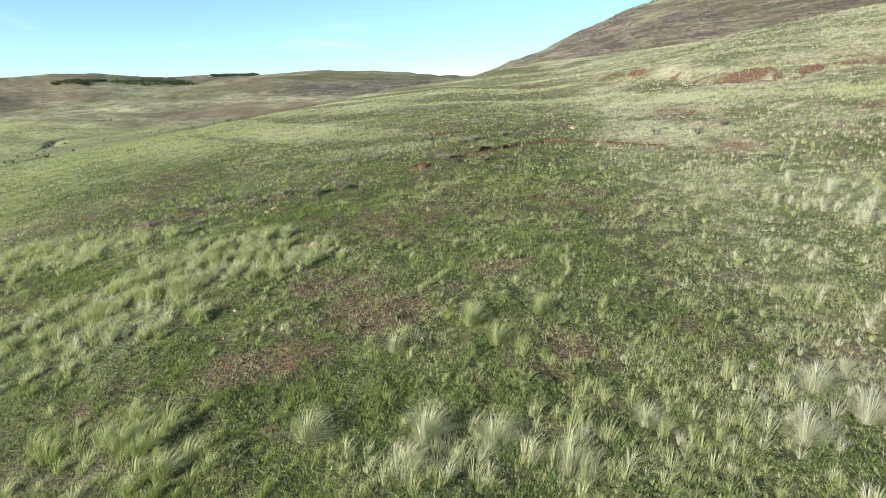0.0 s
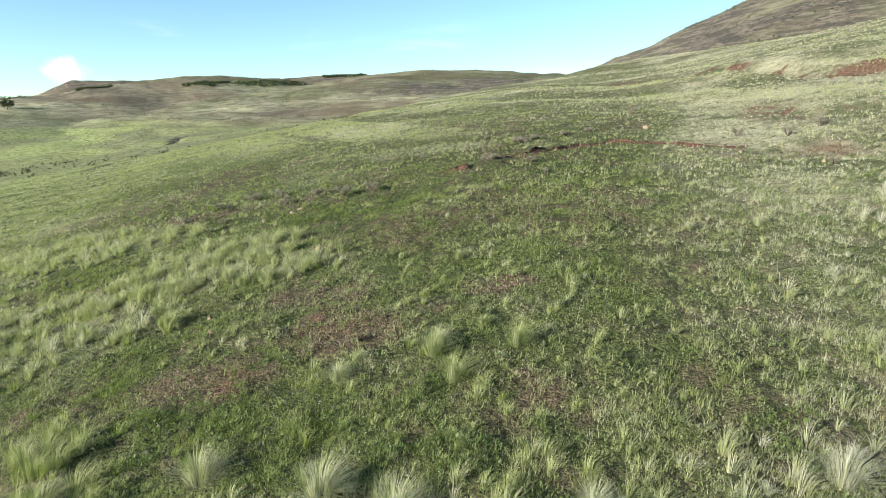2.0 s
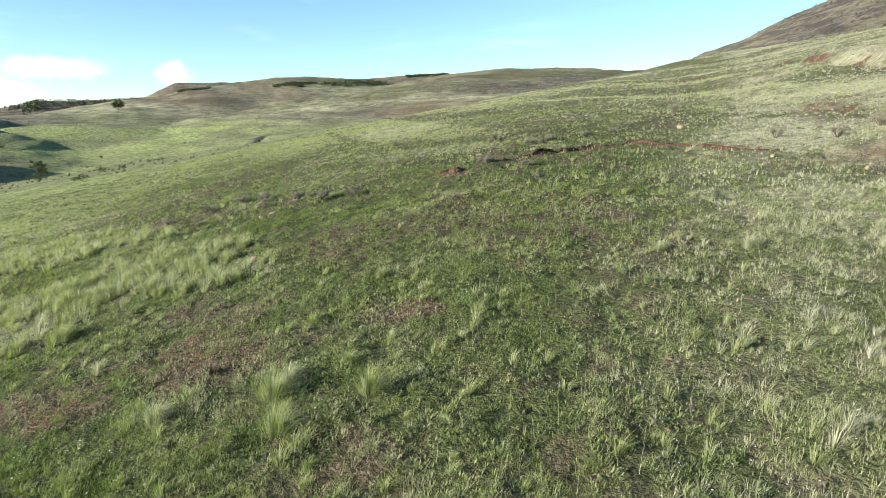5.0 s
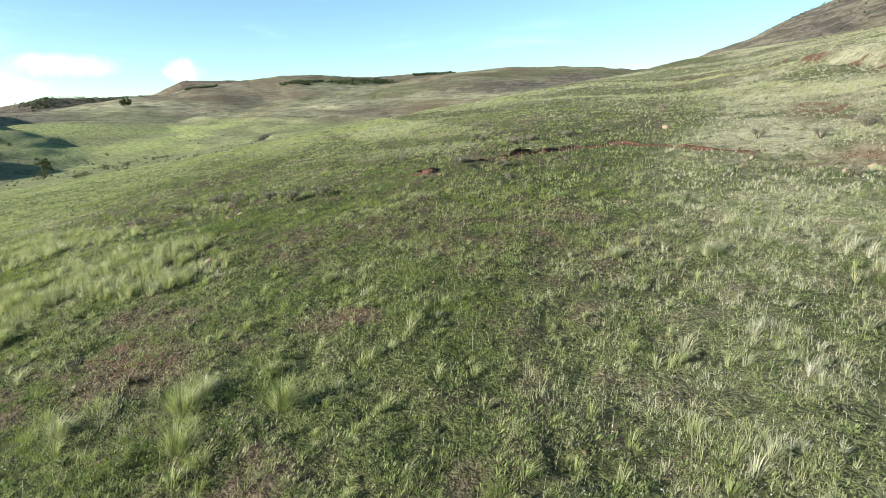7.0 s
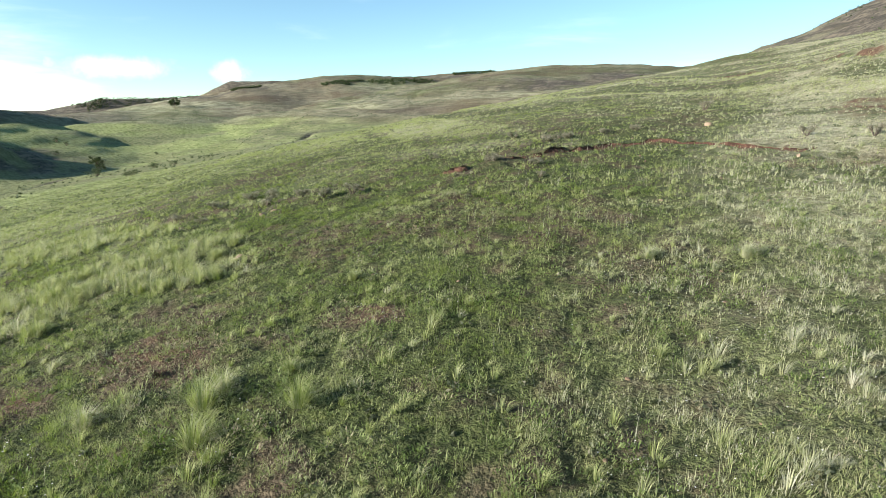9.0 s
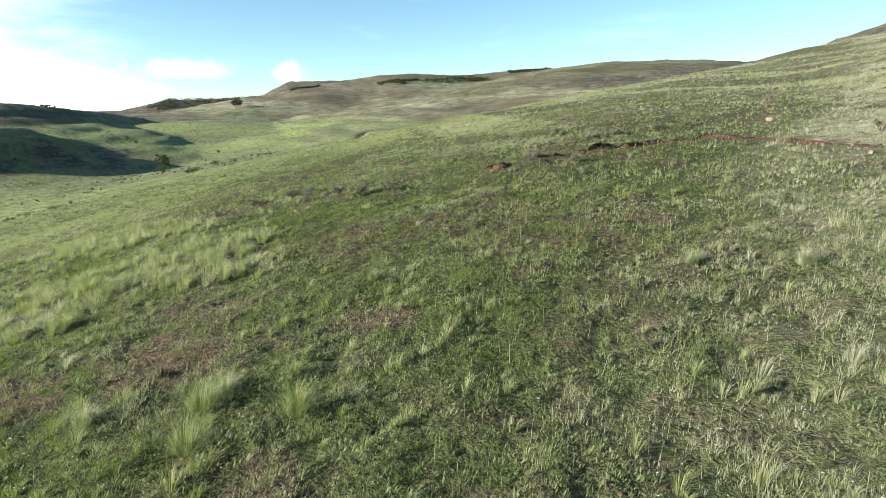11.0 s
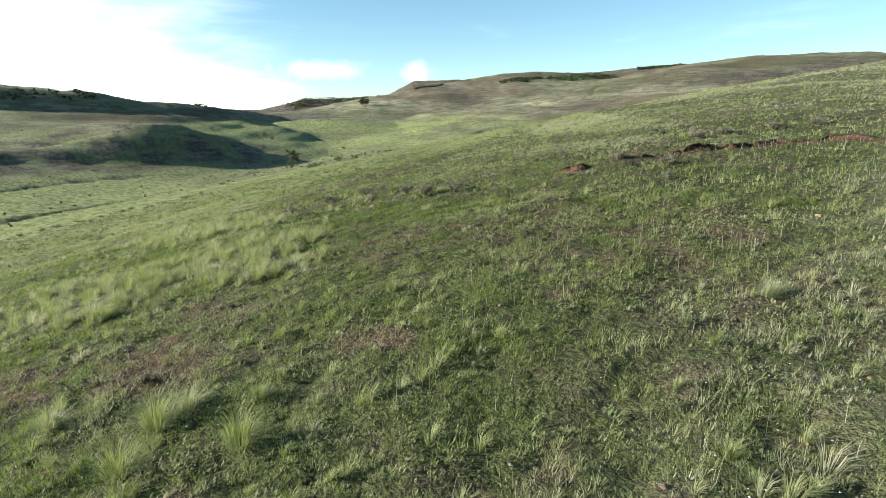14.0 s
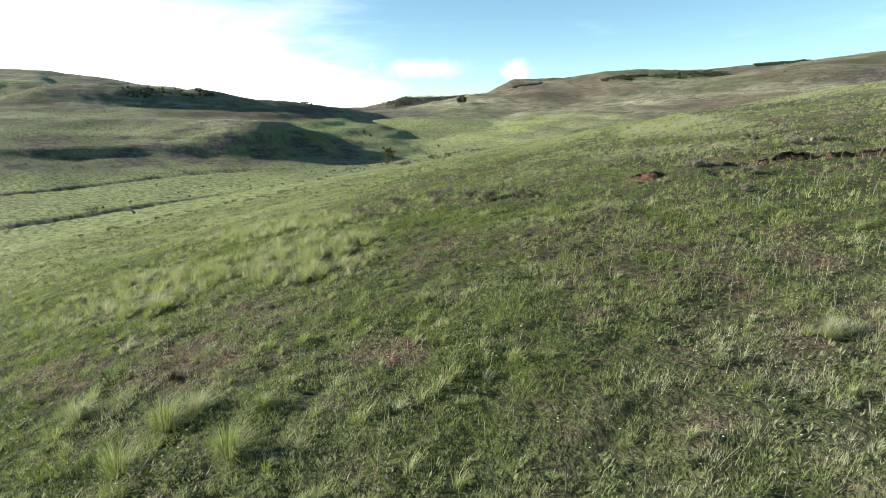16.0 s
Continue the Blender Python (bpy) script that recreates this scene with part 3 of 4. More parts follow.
def build_herbs():
    """Small broad-leaved herbs in mounds that make the turf look crumbled."""
    x, y, r = scatter(38000, 7, 44, 0.8)
    bare, dry, lush, heath, soil = cover(x, y)
    lumps = fade(-0.5, 0.8, fractal(x, y, 0.9, 105, 2))
    keep = rng.random(len(x)) < 0.45 + 0.55 * lumps
    x, y, bare, lumps = x[keep], y[keep], bare[keep], lumps[keep]
    n = len(x)
    tone = np.clip(0.26 + 0.40 * bare * rng.random(n) + 0.40 * fractal(x, y, 1.4, 107, 3) + rng.normal(0, 0.15, n), 0, 1)
    size = rng.uniform(0.10, 0.24, n) * (0.6 + 0.7 * lumps)
    i = np.repeat(np.arange(n), 20)
    m = len(i)
    turn, out = rng.uniform(0, 2 * np.pi, m), np.sqrt(rng.random(m))
    px, py = x[i] + np.cos(turn) * out * 1.1 * size[i], y[i] + np.sin(turn) * out * 1.1 * size[i]
    z, sx, sy = slope_at(x, y)
    p = np.stack([px, py, z[i] + sx[i] * (px - x[i]) + sy[i] * (py - y[i]) + size[i] * (1.15 - 0.95 * out ** 2) * rng.uniform(0.3, 1.1, m)], 1)
    tip = np.stack([np.cos(turn), np.sin(turn), rng.uniform(-0.3, 1.6, m)], 1) * (0.15 * size[i])[:, None]
    side = np.stack([-np.sin(turn), np.cos(turn), rng.uniform(-0.4, 0.4, m)], 1) * (0.065 * size[i])[:, None]
    v = np.stack([p - tip, p + side, p + tip, p - side], 1).reshape(-1, 3)
    f = (np.array([(0, 1, 2), (0, 2, 3)])[None] + 4 * np.arange(m)[:, None, None]).reshape(-1, 3)
    return tagged(mesh_object("herbs", v, f, FORBS, smooth=False, dry=np.repeat(tone[i], 4)), "low dark-green herbs among the grass", "herb", kind="stuff")


def build_tall_grass():
    """Tussocks too many to count, thick in the tall patches and thin on the grazed ground."""
    pieces = []
    for count, near, far, power, per, tall, wide, bent in ((9200, 7, 46, 0.6, 54, 0.60, 0.011, True), (80000, 38, 105, 1.0, 9, 0.36, 0.024, False), (42000, 95, 280, 1.1, 7, 0.42, 0.10, False)):
        x, y, r = scatter(count, near, far, power)
        thick, dry = thickness(x, y)
        keep = rng.random(count) < (thick if bent else thick * (0.45 + 0.75 * fade(-0.4, 0.4, fractal(x, y, 2.6, 117, 3))))
        x, y, r, dry, thick = x[keep], y[keep], r[keep], dry[keep], thick[keep]
        n = len(x)
        grow = rng.uniform(0.5, 1.25, n) * (0.55 + 0.6 * thick)
        tone = np.clip((dry if bent else 0.66 * dry) + rng.normal(0, 0.12 if bent else 0.09, n), 0, 1)
        pieces.append(tufts(x, y, per, tall * grow, 0.72 * tall * grow, np.full(n, wide), tone, 0.45, bent))
    # big soft mounds in the thick patches on the low side
    for cx, cy, rx, ry, much, ripe in THICKETS[2:6]:
        n = int(9 * rx * ry)
        a, q = rng.uniform(0, 2 * np.pi, n), np.sqrt(rng.random(n))
        x, y = cx + 1.1 * rx * q * np.cos(a), cy + 1.1 * ry * q * np.sin(a)
        keep = (rng.random(n) < 0.55 * patch(x, y, cx, cy, rx, ry)) & (fractal(x, y, 2.5, 115, 2) > -0.25)
        x, y = x[keep], y[keep]
        n = len(x)
        tall = rng.uniform(0.5, 0.85, n)
        pieces.append(tufts(x, y, 130, tall, 0.80 * tall, np.full(n, 0.012), np.clip(ripe - 0.04 + rng.normal(0, 0.07, n), 0, 1), 0.50, True))
    v, f, d = join(pieces)
    return tagged(mesh_object("tall_grass", v, f, BLADES, smooth=False, dry=d), "tall tufted straw-coloured grass leaning in the wind", "grass", kind="stuff")


def build_stalks():
    """Single thin seed stalks, most on the drier side."""
    x, y, r = scatter(110000, 7, 50, 0.8)
    keep = rng.random(110000) < (0.03 + 0.22 * fade(0, 12, x + 0.12 * y)) * fade(-0.5, 0.6, fractal(x, y, 4, 109, 3))
    x, y, r = x[keep], y[keep], r[keep]
    n = len(x)
    turn = rng.normal(0.45, 1.8, n)
    h = rng.uniform(0.20, 0.75, n)
    v, f = blades(np.stack([x, y, ground(x, y) - 0.02], 1), turn, h, h * rng.uniform(0.15, 1.0, n), 0.0034 + 0.00016 * r)
    return tagged(mesh_object("seed_stalks", v, f, BLADES, smooth=False, dry=np.repeat(np.clip(rng.normal(0.66, 0.18, n), 0, 1), 5)), "thin pale seed stalks rising over the turf", "grass", kind="stuff")


def leaf_cloud(centres, radii, per, size, seed, flat=0.8):
    """Leaves round lumps: corners, faces; each leaf a bent diamond."""
    r = np.random.default_rng(seed)
    i = np.repeat(np.arange(len(centres)), per)
    n = len(i)
    way = r.normal(size=(n, 3))
    way /= np.linalg.norm(way, axis=1)[:, None]
    p = centres[i] + way * (radii[i] * r.uniform(0.45, 1.05, n))[:, None] * np.array([1, 1, flat])
    a = r.normal(size=(n, 3)) + 0.4 * way
    a /= np.linalg.norm(a, axis=1)[:, None]
    b = np.cross(a, way + 0.01)
    b /= np.linalg.norm(b, axis=1)[:, None]
    s = (size * r.uniform(0.6, 1.4, n))[:, None]
    v = np.stack([p - a * s, p + b * s * 0.45, p + a * s, p - b * s * 0.45], 1).reshape(-1, 3)
    f = (np.array([(0, 1, 2), (0, 2, 3)])[None] + 4 * np.arange(n)[:, None, None]).reshape(-1, 3)
    return v, f, n


def build_cushions():
    """Low dark cushions of heath plants that dot the slope."""
    x, y, r = scatter(20000, 14, 130, 1.0)
    keep = rng.random(20000) < 0.14 + 0.62 * fade(-0.1, 0.6, fractal(x, y, 7, 141, 3)) * fade(26, 36, y - 0.2 * x)
    x, y, r = x[keep], y[keep], r[keep]
    wide = rng.uniform(0.16, 0.56, len(x)) * (0.8 + 0.6 * fade(30, 90, r))
    c = np.stack([x, y, ground(x, y) + 0.16 * wide], 1)
    v, f, n = leaf_cloud(c, 0.5 * wide, 26, 0.055, 57, 0.6)
    tone = np.repeat(np.clip(rng.normal(0.35, 0.25, n), 0, 1), 4)
    tagged(mesh_object("heath_cushions", v, f, HEATH_LEAVES, smooth=False, dry=tone), "low dark grey-green cushions dotting the slope", "heath", kind="stuff")


build_sward()
build_cushions()
build_herbs()
build_tall_grass()
build_stalks()


# ---- single tussocks near the grazing ground: x, y, height, dryness ----
TUSSOCKS = [
    (1.1, 18.4, 0.95, 0.42), (3.5, 18.9, 0.90, 0.38), (1.9, 17.3, 0.95, 0.40), (2.3, 20.1, 0.45, 0.35), (1.1, 19.1, 0.60, 0.62),
    (-10.9, 22.2, 0.75, 0.40), (-9.5, 27.2, 0.60, 0.45), (0.6, 25.8, 0.50, 0.45), (-1.4, 17.1, 0.70, 0.62), (-3.3, 13.3, 1.00, 0.66),
    (-0.2, 12.9, 1.05, 0.72), (1.5, 12.6, 1.00, 0.68), (3.2, 11.7, 0.95, 0.66), (5.4, 13.2, 0.70, 0.78), (10.3, 14.4, 0.95, 0.92),
    (11.0, 13.3, 1.05, 0.95), (9.0, 12.5, 0.95, 0.92), (-8.6, 13.8, 0.85, 0.50), (-8.5, 24.5, 0.75, 0.50), (20.1, 30.3, 1.05, 0.98),
    (19.0, 25.8, 1.00, 0.95), (13.0, 29.5, 0.65, 0.66), (10.1, 29.2, 0.60, 0.66), (-12.6, 20.4, 0.80, 0.45),
]


def wisp(count, tall, seed):
    """One bundle of blades round the origin: corners, faces."""
    r = np.random.default_rng(seed)
    turn, out = r.uniform(0, 2 * np.pi, count), np.sqrt(r.random(count))
    foot = 0.24 * tall * out
    base = np.stack([np.cos(turn) * foot, np.sin(turn) * foot, np.full(count, -0.03)], 1)
    h = tall * r.uniform(0.30, 1.12, count) * (1 - 0.45 * out ** 2)
    reach = tall * (0.10 + 0.72 * out) * r.uniform(0.6, 1.2, count)
    dx, dy = np.cos(turn) * reach + 0.22 * h, np.sin(turn) * reach + 0.10 * h
    return blades(base, np.arctan2(dy, dx), h, np.hypot(dx, dy), np.full(count, 0.0085) * r.uniform(0.6, 1.3, count))


def grass_tussock(x, y, tall, dry, seed):
    v, f = wisp(540, tall, seed)
    r = np.random.default_rng(seed + 500)
    tone = np.repeat(np.clip(dry + r.normal(0, 0.22, 540), 0, 1), 5)
    ob = mesh_object("grass_tussock", v, f, BLADES, smooth=False, dry=tone)
    ob.location = (x, y, float(ground(x, y)))
    kind = "yellow-green" if dry < 0.5 else "grey-green" if dry < 0.75 else "pale straw-coloured"
    size = "large" if tall > 0.85 else "small" if tall < 0.6 else "middling"
    return tagged(ob, f"{size} {kind} grass tussock standing in short turf", "tussock", "tussocks on the slope")


for k, row in enumerate(TUSSOCKS):
    grass_tussock(*row, 900 + k)


# ---- banks of red earth ----
def earth_bank(line, seed):
    """A slipped edge of turf: a raw earth face, and the sod that hangs over it."""
    n = 60 * (len(line) - 1)
    s = np.linspace(0, len(line) - 1, n)
    cx, cy, h = (np.interp(s, range(len(line)), [p[i] for p in line]) for i in range(3))
    cx, cy = cx + 0.22 * fractal(s, 0 * s, 0.5, seed, 3), cy + 0.30 * fractal(s, 0 * s + 7, 0.4, seed, 3)
    h = h * np.clip(0.62 + 1.0 * fractal(s, 0 * s, 0.45, seed + 2, 4), 0.05, 1.5)
    tx, ty = np.gradient(cx), np.gradient(cy)
    t = np.hypot(tx, ty)
    nx, ny = ty / t, -tx / t                       # downhill

    def strip(profile, name, mat, rough, parent):
        rings = []
        for out, lift, sink in profile:
            jag = rough * fractal(s * 6, 0 * s + 9 * out, 0.7, seed + 5, 4)
            wide = out * (0.45 + 1.1 * np.clip(h, 0, 0.6)) + jag
            x, y = cx + nx * wide, cy + ny * wide
            rings.append(np.stack([x, y, ground(x, y) + lift * h + sink + 0.5 * jag * (lift > 0.2)], 1))
        v = np.concatenate(rings)
        k = np.arange(n - 1)
        f = np.concatenate([np.stack([k, k + 1, k + 1 + n, k + n], 1) + n * i for i in range(len(profile) - 1)])
        if mat is GRASSLAND:
            b, d, l, he, so = cover(v[:, 0], v[:, 1])
            return mesh_object(name, v, f, mat, parent, bare=b, dry=d, lush=l, heath=he, soil=0 * so)
        return mesh_object(name, v, f, mat, parent)

    bank = tagged(new("earth_bank"), "low slipped bank of raw red earth", "earth bank", kind="structure")
    strip([(0.75, 0, -0.06), (0.45, 0.12, 0), (0.22, 0.45, 0), (0.10, 0.8, 0), (0.06, 0.97, 0)], "earth_face", EARTH, 0.10, bank)
    strip([(0.10, 0.90, 0), (0.16, 1.02, 0), (0.02, 1.08, 0), (-0.35, 0.98, 0), (-1.0, 0.55, 0), (-2.4, 0, -0.05)], "sod", GRASSLAND, 0.06, bank)
    return bank


for k, line in enumerate(BANKS):
    earth_bank(line, 200 + 10 * k)


# ---- stones ----
def stone_mesh(seed):
    bm = bmesh.new()
    bmesh.ops.create_icosphere(bm, subdivisions=2, radius=0.5)
    for v in bm.verts:
        p = v.co * 1.7 + Vector((seed * 3.1, 0, 0))
        v.co *= 1 + 0.38 * noise.noise(p) + 0.14 * noise.noise(p * 3)
        v.co.z *= 0.62
    me = bpy.data.meshes.new("stone")
    bm.to_mesh(me)
    bm.free()
    me.materials.append(STONE)
    return me


STONE_SHAPES = [stone_mesh(k) for k in range(5)]
STONES = [
    (-7.2, 20.1, 0.34), (-10.9, 34.8, 0.55), (-10.8, 35.6, 0.40), (-6.5, 28.0, 0.42), (-15.6, 33.3, 0.36), (-7.8, 19.3, 0.16),
    (-6.3, 20.5, 0.15), (-8.2, 21.5, 0.18), (1.7, 52.8, 0.50), (10.0, 35.7, 0.22), (-4.3, 23.2, 0.20), (11.8, 56.2, 0.62), (19.2, 39.4, 0.4), (21.0, 42.1, 0.5), (16.0, 43.8, 0.35),
]
for k, (x, y, size) in enumerate(STONES):
    ob = new("stone", STONE_SHAPES[k % 5])
    ob.location, ob.scale = (x, y, float(ground(x, y)) + 0.03 * size), (size, size * 0.75, size * 0.7)
    ob.rotation_euler = (0.1 * k, 0.2, 1.7 * k)
    tagged(ob, "large weathered orange-brown boulder on the slope" if size > 0.8 else "buff sandstone lying in short grass", "stone", "stones on the slope")


def build_pebbles():
    bm = bmesh.new()
    bmesh.ops.create_icosphere(bm, subdivisions=1, radius=0.5)
    v0 = np.array([tuple(v.co) for v in bm.verts])
    f0 = np.array([[v.index for v in f.verts] for f in bm.faces])
    bm.free()
    x, y, r = scatter(2600, 7, 60, 0.9)
    bare, dry, lush, heath, soil = cover(x, y)
    keep = rng.random(len(x)) < 0.10 + 0.7 * np.maximum(soil, bare - 0.45)
    x, y, r = x[keep], y[keep], r[keep]
    size = rng.uniform(0.03, 0.11, len(x)) * (1 + r / 40)
    spin = rng.uniform(0, 6.3, len(x))
    jag = 1 + rng.uniform(-0.25, 0.25, (len(x), len(v0)))
    p = v0[None] * jag[..., None] * size[:, None, None] * np.array([1, 0.8, 0.6])
    c, s = np.cos(spin)[:, None], np.sin(spin)[:, None]
    px, py = p[..., 0] * c - p[..., 1] * s + x[:, None], p[..., 0] * s + p[..., 1] * c + y[:, None]
    pz = p[..., 2] + (ground(x, y) + 0.12 * size)[:, None]
    v = np.stack([px, py, pz], -1).reshape(-1, 3)
    f = (f0[None] + len(v0) * np.arange(len(x))[:, None, None]).reshape(-1, 3)
    tagged(mesh_object("pebbles", v, f, STONE, smooth=False), "small buff stones scattered over worn turf", "stones", kind="stuff")


build_pebbles()


# ---- the dark clump on the worn ground ----
def dead_clump(x, y):
    v, f = wisp(160, 0.30, 77)
    v[:, :2] *= 1.25
    ob = mesh_object("dead_tussock", v, f, DEAD, smooth=False)
    ob.location = (x, y, float(ground(x, y)))
    tagged(ob, "blackened stump of a dead grass tussock on worn ground", "tussock")


dead_clump(-1.5, 19.3)


# ---- grey shrubs ----
def rods(ends, width):
    """Tapering rods between pairs of points: corners, faces."""
    verts, faces = [], []
    for k, (a, b, w) in enumerate(ends):
        a, b = np.array(a, float), np.array(b, float)
        d = (b - a) / np.linalg.norm(b - a)
        u = np.cross(d, (0.3, 0.9, 0.1))
        u /= np.linalg.norm(u)
        q = np.cross(d, u)
        for end, thick in ((a, w), (b, w * 0.45)):
            for t in range(6):
                verts.append(end + width * thick * (math.cos(t * math.pi / 3) * u + math.sin(t * math.pi / 3) * q))
        for t in range(6):
            m = (t + 1) % 6
            faces.append((12 * k + t, 12 * k + m, 12 * k + 6 + m, 12 * k + 6 + t))
    return np.array(verts), np.array(faces)


def shrub(x, y, wide, tall, seed, grey=True):
    r = np.random.default_rng(seed)
    z = float(ground(x, y))
    bush = new("shrub")
    bush.location = (x, y, z)
    tips = [(wide * 0.42 * r.uniform(-1, 1), wide * 0.42 * r.uniform(-1, 1), tall * r.uniform(0.45, 0.9)) for _ in range(9)]
    for p in tips:
        v, f = rods([((0.1 * p[0], 0.1 * p[1], -0.05), p, 1.0)], 0.018 * (1 + tall))
        mesh_object("stem", v, f, BARK, bush)
    c = np.array(tips)
    v, f, n = leaf_cloud(c, r.uniform(0.13, 0.26, len(c)) * wide, 90, 0.026 * (0.7 + wide), seed)
    tone = np.repeat(np.clip(r.normal(0.55, 0.2, n), 0, 1), 4)
    mesh_object("foliage", v, f, GREY_LEAVES if grey else TREE_LEAVES, bush, smooth=False, dry=tone)
    words = ("low grey-leaved shrub" if tall < 0.8 else "upright grey-leaved shrub") if grey else "dark-green bush"
    return tagged(bush, words + (" growing among the grass" if grey else " on the valley floor"), "shrub", "shrubs on the slope" if grey else "bushes in the valley")


SHRUBS = [
    (0.0, 42.9, 1.2, 1.05), (-0.5, 43.7, 0.9, 0.7), (2.5, 42.9, 1.3, 0.4), (1.3, 51.4, 1.9, 0.6), (2.6, 52.2, 1.5, 0.55), (4.9, 53.4, 1.2, 0.5), (6.9, 54.4, 1.1, 0.5),
    (-7.0, 38.0, 1.5, 0.7), (-8.8, 37.6, 1.4, 0.6), (-17.5, 37.9, 1.4, 0.5), (-16.2, 40.0, 1.8, 0.6), (-13.8, 39.4, 1.6, 0.6), (-18.9, 36.0, 1.2, 0.5), (-12.6, 37.1, 1.3, 0.6), (-10.9, 38.3, 1.4, 0.6),
    (-15.2, 34.3, 1.0, 0.4), (11.4, 63.6, 1.5, 0.9), (16.8, 48.0, 1.2, 0.7), (19.8, 47.0, 1.3, 0.8), (22.2, 48.3, 1.6, 0.9), (19.3, 38.5, 0.9, 0.6), (3.6, 39.7, 0.8, 0.35), (-2.0, 53.5, 1.2, 0.5), (-6.0, 47.5, 1.1, 0.5),
]
SHRUBS += [(-102 - 0.9 * k + 4 * math.sin(2.3 * k), 72 - 1.3 * k + 3.5 * math.sin(5.1 * k), 1.5 + 0.5 * math.sin(k), 0.55) for k in range(28)]
for k, (x, y, wide, tall) in enumerate(SHRUBS):
    shrub(x, y, 0.72 * wide, 0.85 * tall, 300 + k)


# ---- trees and bushes ----
def tree(x, y, tall, wide, seed, label):
    """A tapered trunk, limbs and a ragged crown."""
    r = np.random.default_rng(seed)
    whole = new("tree")
    whole.location = (x, y, float(ground(x, y)) - 0.1)
    bend = Vector((0.05 * tall * r.uniform(-1, 1), 0.05 * tall * r.uniform(-1, 1), 0.45 * tall))
    v, f = rods([((0, 0, 0), tuple(0.5 * bend), 1.0), (tuple(0.5 * bend), tuple(bend), 0.7), (tuple(bend), (bend.x, bend.y, 0.85 * tall), 0.4)], 0.035 * tall)
    mesh_object("trunk", v, f, BARK, whole)
    tips = []
    for k in range(7):
        a, h = 2.4 * k + r.uniform(-0.4, 0.4), r.uniform(0.35, 0.9)
        out = wide * (0.5 - 0.30 * abs(h - 0.55)) * r.uniform(0.6, 1.0)
        tip = (out * math.cos(a), out * math.sin(a), h * tall)
        tips.append(tip)
        v, f = rods([((bend.x * min(1, h), bend.y * min(1, h), 0.62 * h * tall), tip, 0.35)], 0.035 * tall)
        mesh_object("limb", v, f, BARK, whole)
    lumps = np.array(tips + [(0.35 * wide * r.uniform(-1, 1), 0.35 * wide * r.uniform(-1, 1), tall * r.uniform(0.3, 0.95)) for _ in range(9)])
    v, f, n = leaf_cloud(lumps, r.uniform(0.12, 0.24, len(lumps)) * wide, 90, 0.045 * wide, seed, 0.7)
    mesh_object("crown", v, f, TREE_LEAVES, whole, smooth=False, dry=np.repeat(np.clip(r.normal(0.5, 0.25, n), 0, 1), 4))
    return tagged(whole, label, "tree", "trees in the valley")


tree(-270, 213, 10.5, 7.5, 41, "dark-green tree alone on the valley floor")
tree(-656, 618, 15.0, 15.0, 42, "broad tree on the brow of a grassy spur")
tree(-664, 622, 12.0, 11.0, 43, "small tree on the brow of a grassy spur")
BUSHES = [(-264, 208, 7.0, 4.0), (-236, 218, 5.0, 2.6), (-226, 222, 4.0, 2.0), (-385, 268, 5.0, 3.0), (-420, 300, 5.0, 3.4), (-434, 302, 6.0, 3.6), (-350, 275, 4.5, 2.6), (-206, 50, 4.5, 2.0), (-200, 44, 3.5, 1.6), (-221, 102, 2.8, 1.2), (-151, 138, 3.5, 1.6), (-157, 141, 3.0, 1.3), (-360, 327, 3.5, 2.0)]
for k, (x, y, wide, tall) in enumerate(BUSHES):
    shrub(x, y, wide, tall, 400 + k, grey=False)


for k in range(4):
    b = shrub(-455 - 9 * k, 1010 + 5 * math.sin(3 * k), 11, 6.0, 460 + k, grey=False)
    tagged(b, "dark rounded trees in a clump below a hilltop", "tree", "hilltop trees")


# ---- scrub on the far hills ----
def build_scrub():
    x, y = rng.uniform(-800, 420, 70000), rng.uniform(-260, 1150, 70000)
    r = np.hypot(x - 6, y - 14)
    bare, dry, lush, heath, soil = cover(x, y)
    keep = (r > 190) & (rng.random(70000) < 0.03 + 0.45 * heath * fade(-0.2, 0.5, fractal(x, y, 45, 111, 3)))
    x, y, r = x[keep], y[keep], r[keep]
    wide = rng.uniform(0.5, 1.7, len(x))
    c = np.stack([x, y, ground(x, y) + 0.3 * wide], 1)
    v, f, n = leaf_cloud(c, 0.55 * wide, 9, 0.42, 55, 0.7)
    tone = np.repeat(np.clip(rng.normal(0.45, 0.25, n), 0, 1), 4)
    tagged(mesh_object("hill_scrub", v, f, TREE_LEAVES, smooth=False, dry=tone), "dark low scrub dotted over the far hills", "scrub", kind="stuff")


build_scrub()


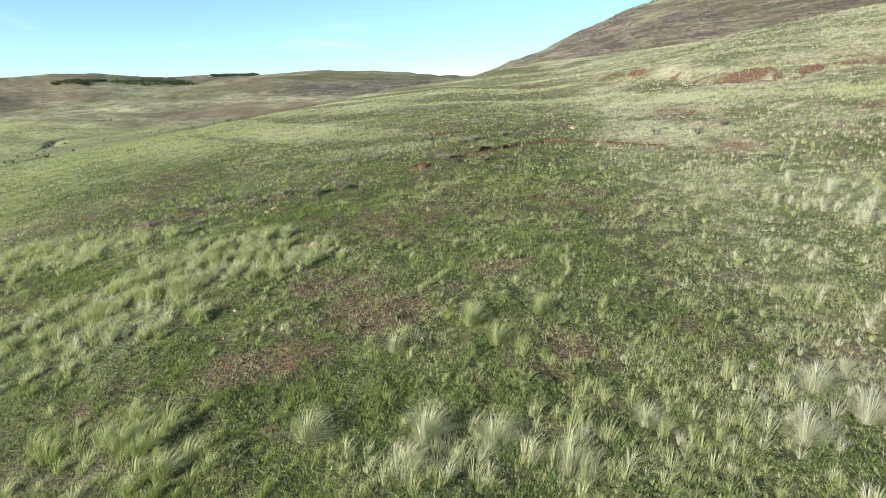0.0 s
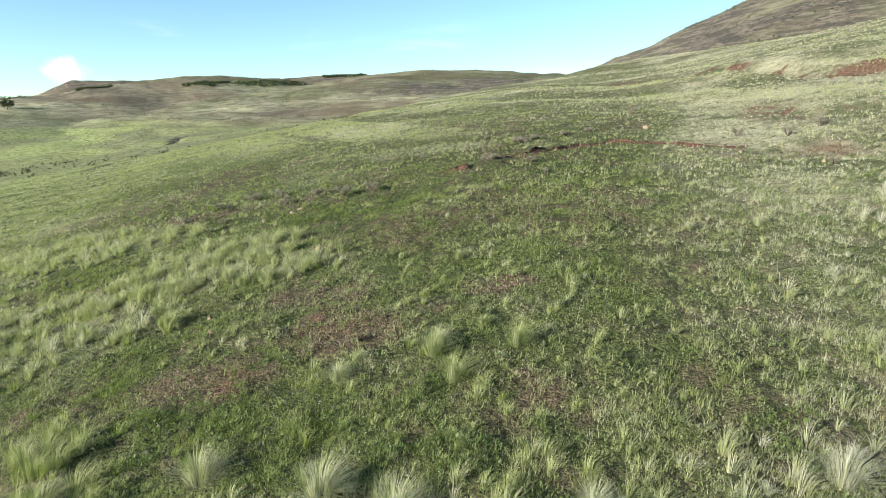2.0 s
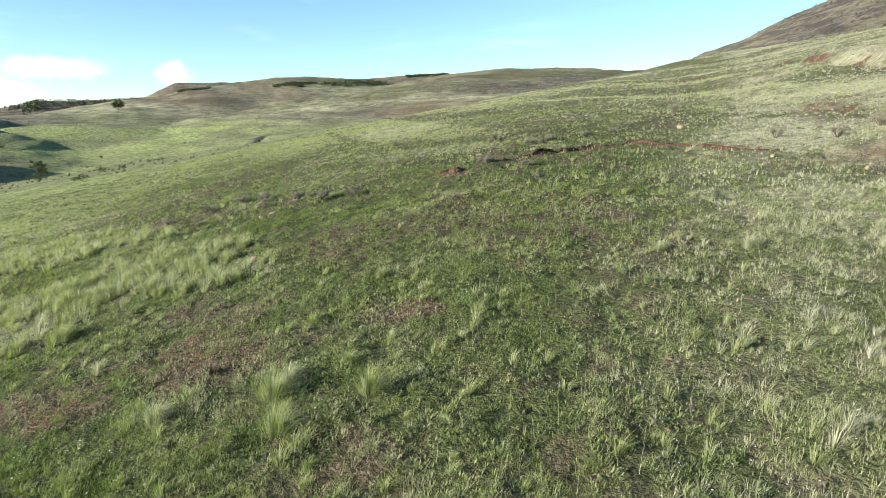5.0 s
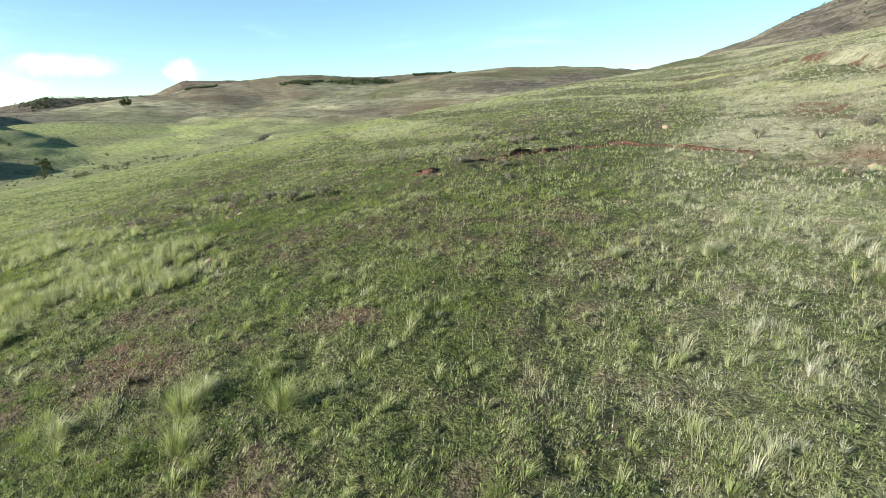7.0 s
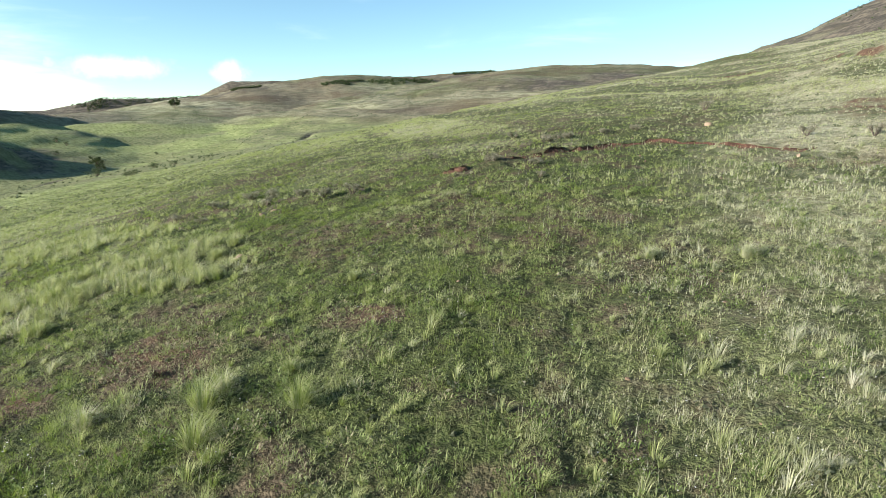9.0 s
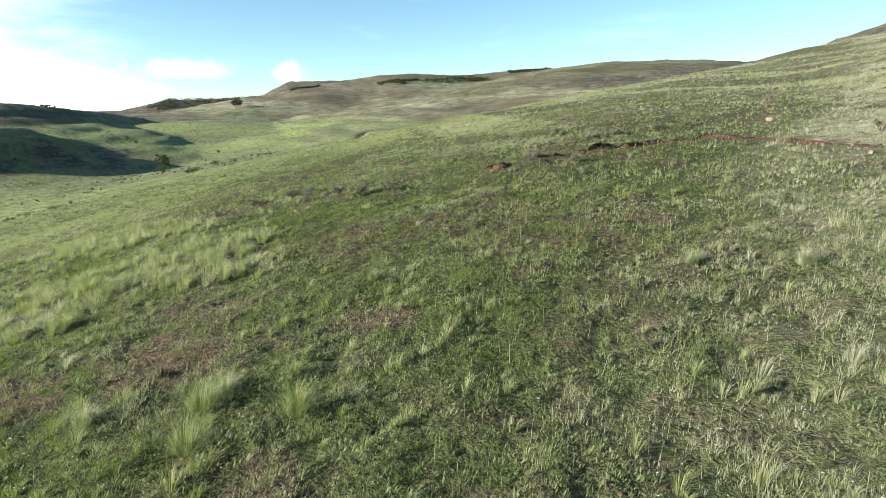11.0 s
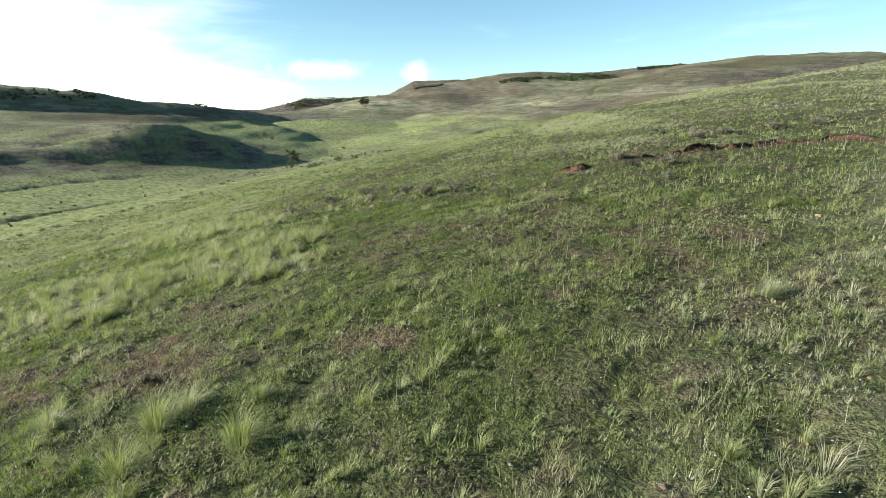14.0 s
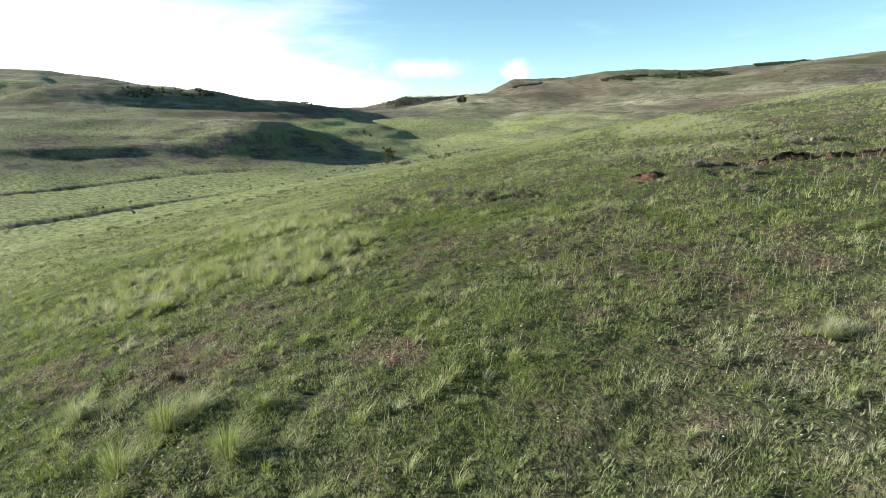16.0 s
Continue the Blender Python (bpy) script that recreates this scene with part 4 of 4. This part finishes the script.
def build_woods():
    """Dark woods that hang under the rims of the far hills."""
    spots = []
    # blue mesa rows: its woods, set dense to stand in for haze too
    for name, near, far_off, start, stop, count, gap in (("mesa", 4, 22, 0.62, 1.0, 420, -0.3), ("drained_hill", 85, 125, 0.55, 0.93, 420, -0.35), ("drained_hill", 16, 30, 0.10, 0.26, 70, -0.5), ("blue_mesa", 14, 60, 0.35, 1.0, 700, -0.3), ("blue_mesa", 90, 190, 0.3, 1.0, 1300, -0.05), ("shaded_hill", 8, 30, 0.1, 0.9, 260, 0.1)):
        line = HILLS[name][0]
        k = rng.uniform(start, stop, count) * (len(line) - 1)
        ax, ay = (np.interp(k, range(len(line)), [p[i] for p in line]) for i in range(2))
        off = rng.uniform(near, far_off, count)
        away = np.hypot(ax, ay)
        x, y = ax - off * ax / away, ay - off * ay / away
        keep = fractal(x, y, 70, 113, 3) > gap
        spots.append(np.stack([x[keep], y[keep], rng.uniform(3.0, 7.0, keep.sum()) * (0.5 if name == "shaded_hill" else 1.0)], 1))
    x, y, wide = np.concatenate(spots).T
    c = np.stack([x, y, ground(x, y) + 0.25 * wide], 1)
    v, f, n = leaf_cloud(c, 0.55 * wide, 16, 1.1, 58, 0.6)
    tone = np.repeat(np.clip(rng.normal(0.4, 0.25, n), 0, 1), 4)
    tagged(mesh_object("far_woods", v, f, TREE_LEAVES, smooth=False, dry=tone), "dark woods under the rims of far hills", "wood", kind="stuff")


build_woods()


# ---- small pale flowers in the turf ----
def build_flowers():
    x, y, r = scatter(6000, 7, 30, 0.5)
    keep = fractal(x, y, 3, 121, 3) + 0.06 * (x - 2) > 0.35
    x, y = x[keep], y[keep]
    n = len(x)
    z = ground(x, y) + rng.uniform(0.12, 0.28, n)
    a = rng.uniform(0, 6.3, n)
    s = rng.uniform(0.010, 0.022, n)
    ring = np.stack([np.stack([x + s * np.cos(a + k * 1.257), y + s * np.sin(a + k * 1.257), z + 0.3 * s * (k % 2)], 1) for k in range(5)], 1)
    v = ring.reshape(-1, 3)
    f = (np.array([(0, 1, 2), (0, 2, 3), (0, 3, 4)])[None] + 5 * np.arange(n)[:, None, None]).reshape(-1, 3)
    tagged(mesh_object("wildflowers", v, f, PETALS, smooth=False), "tiny white wildflowers in the turf", "flower", kind="stuff")


build_flowers()
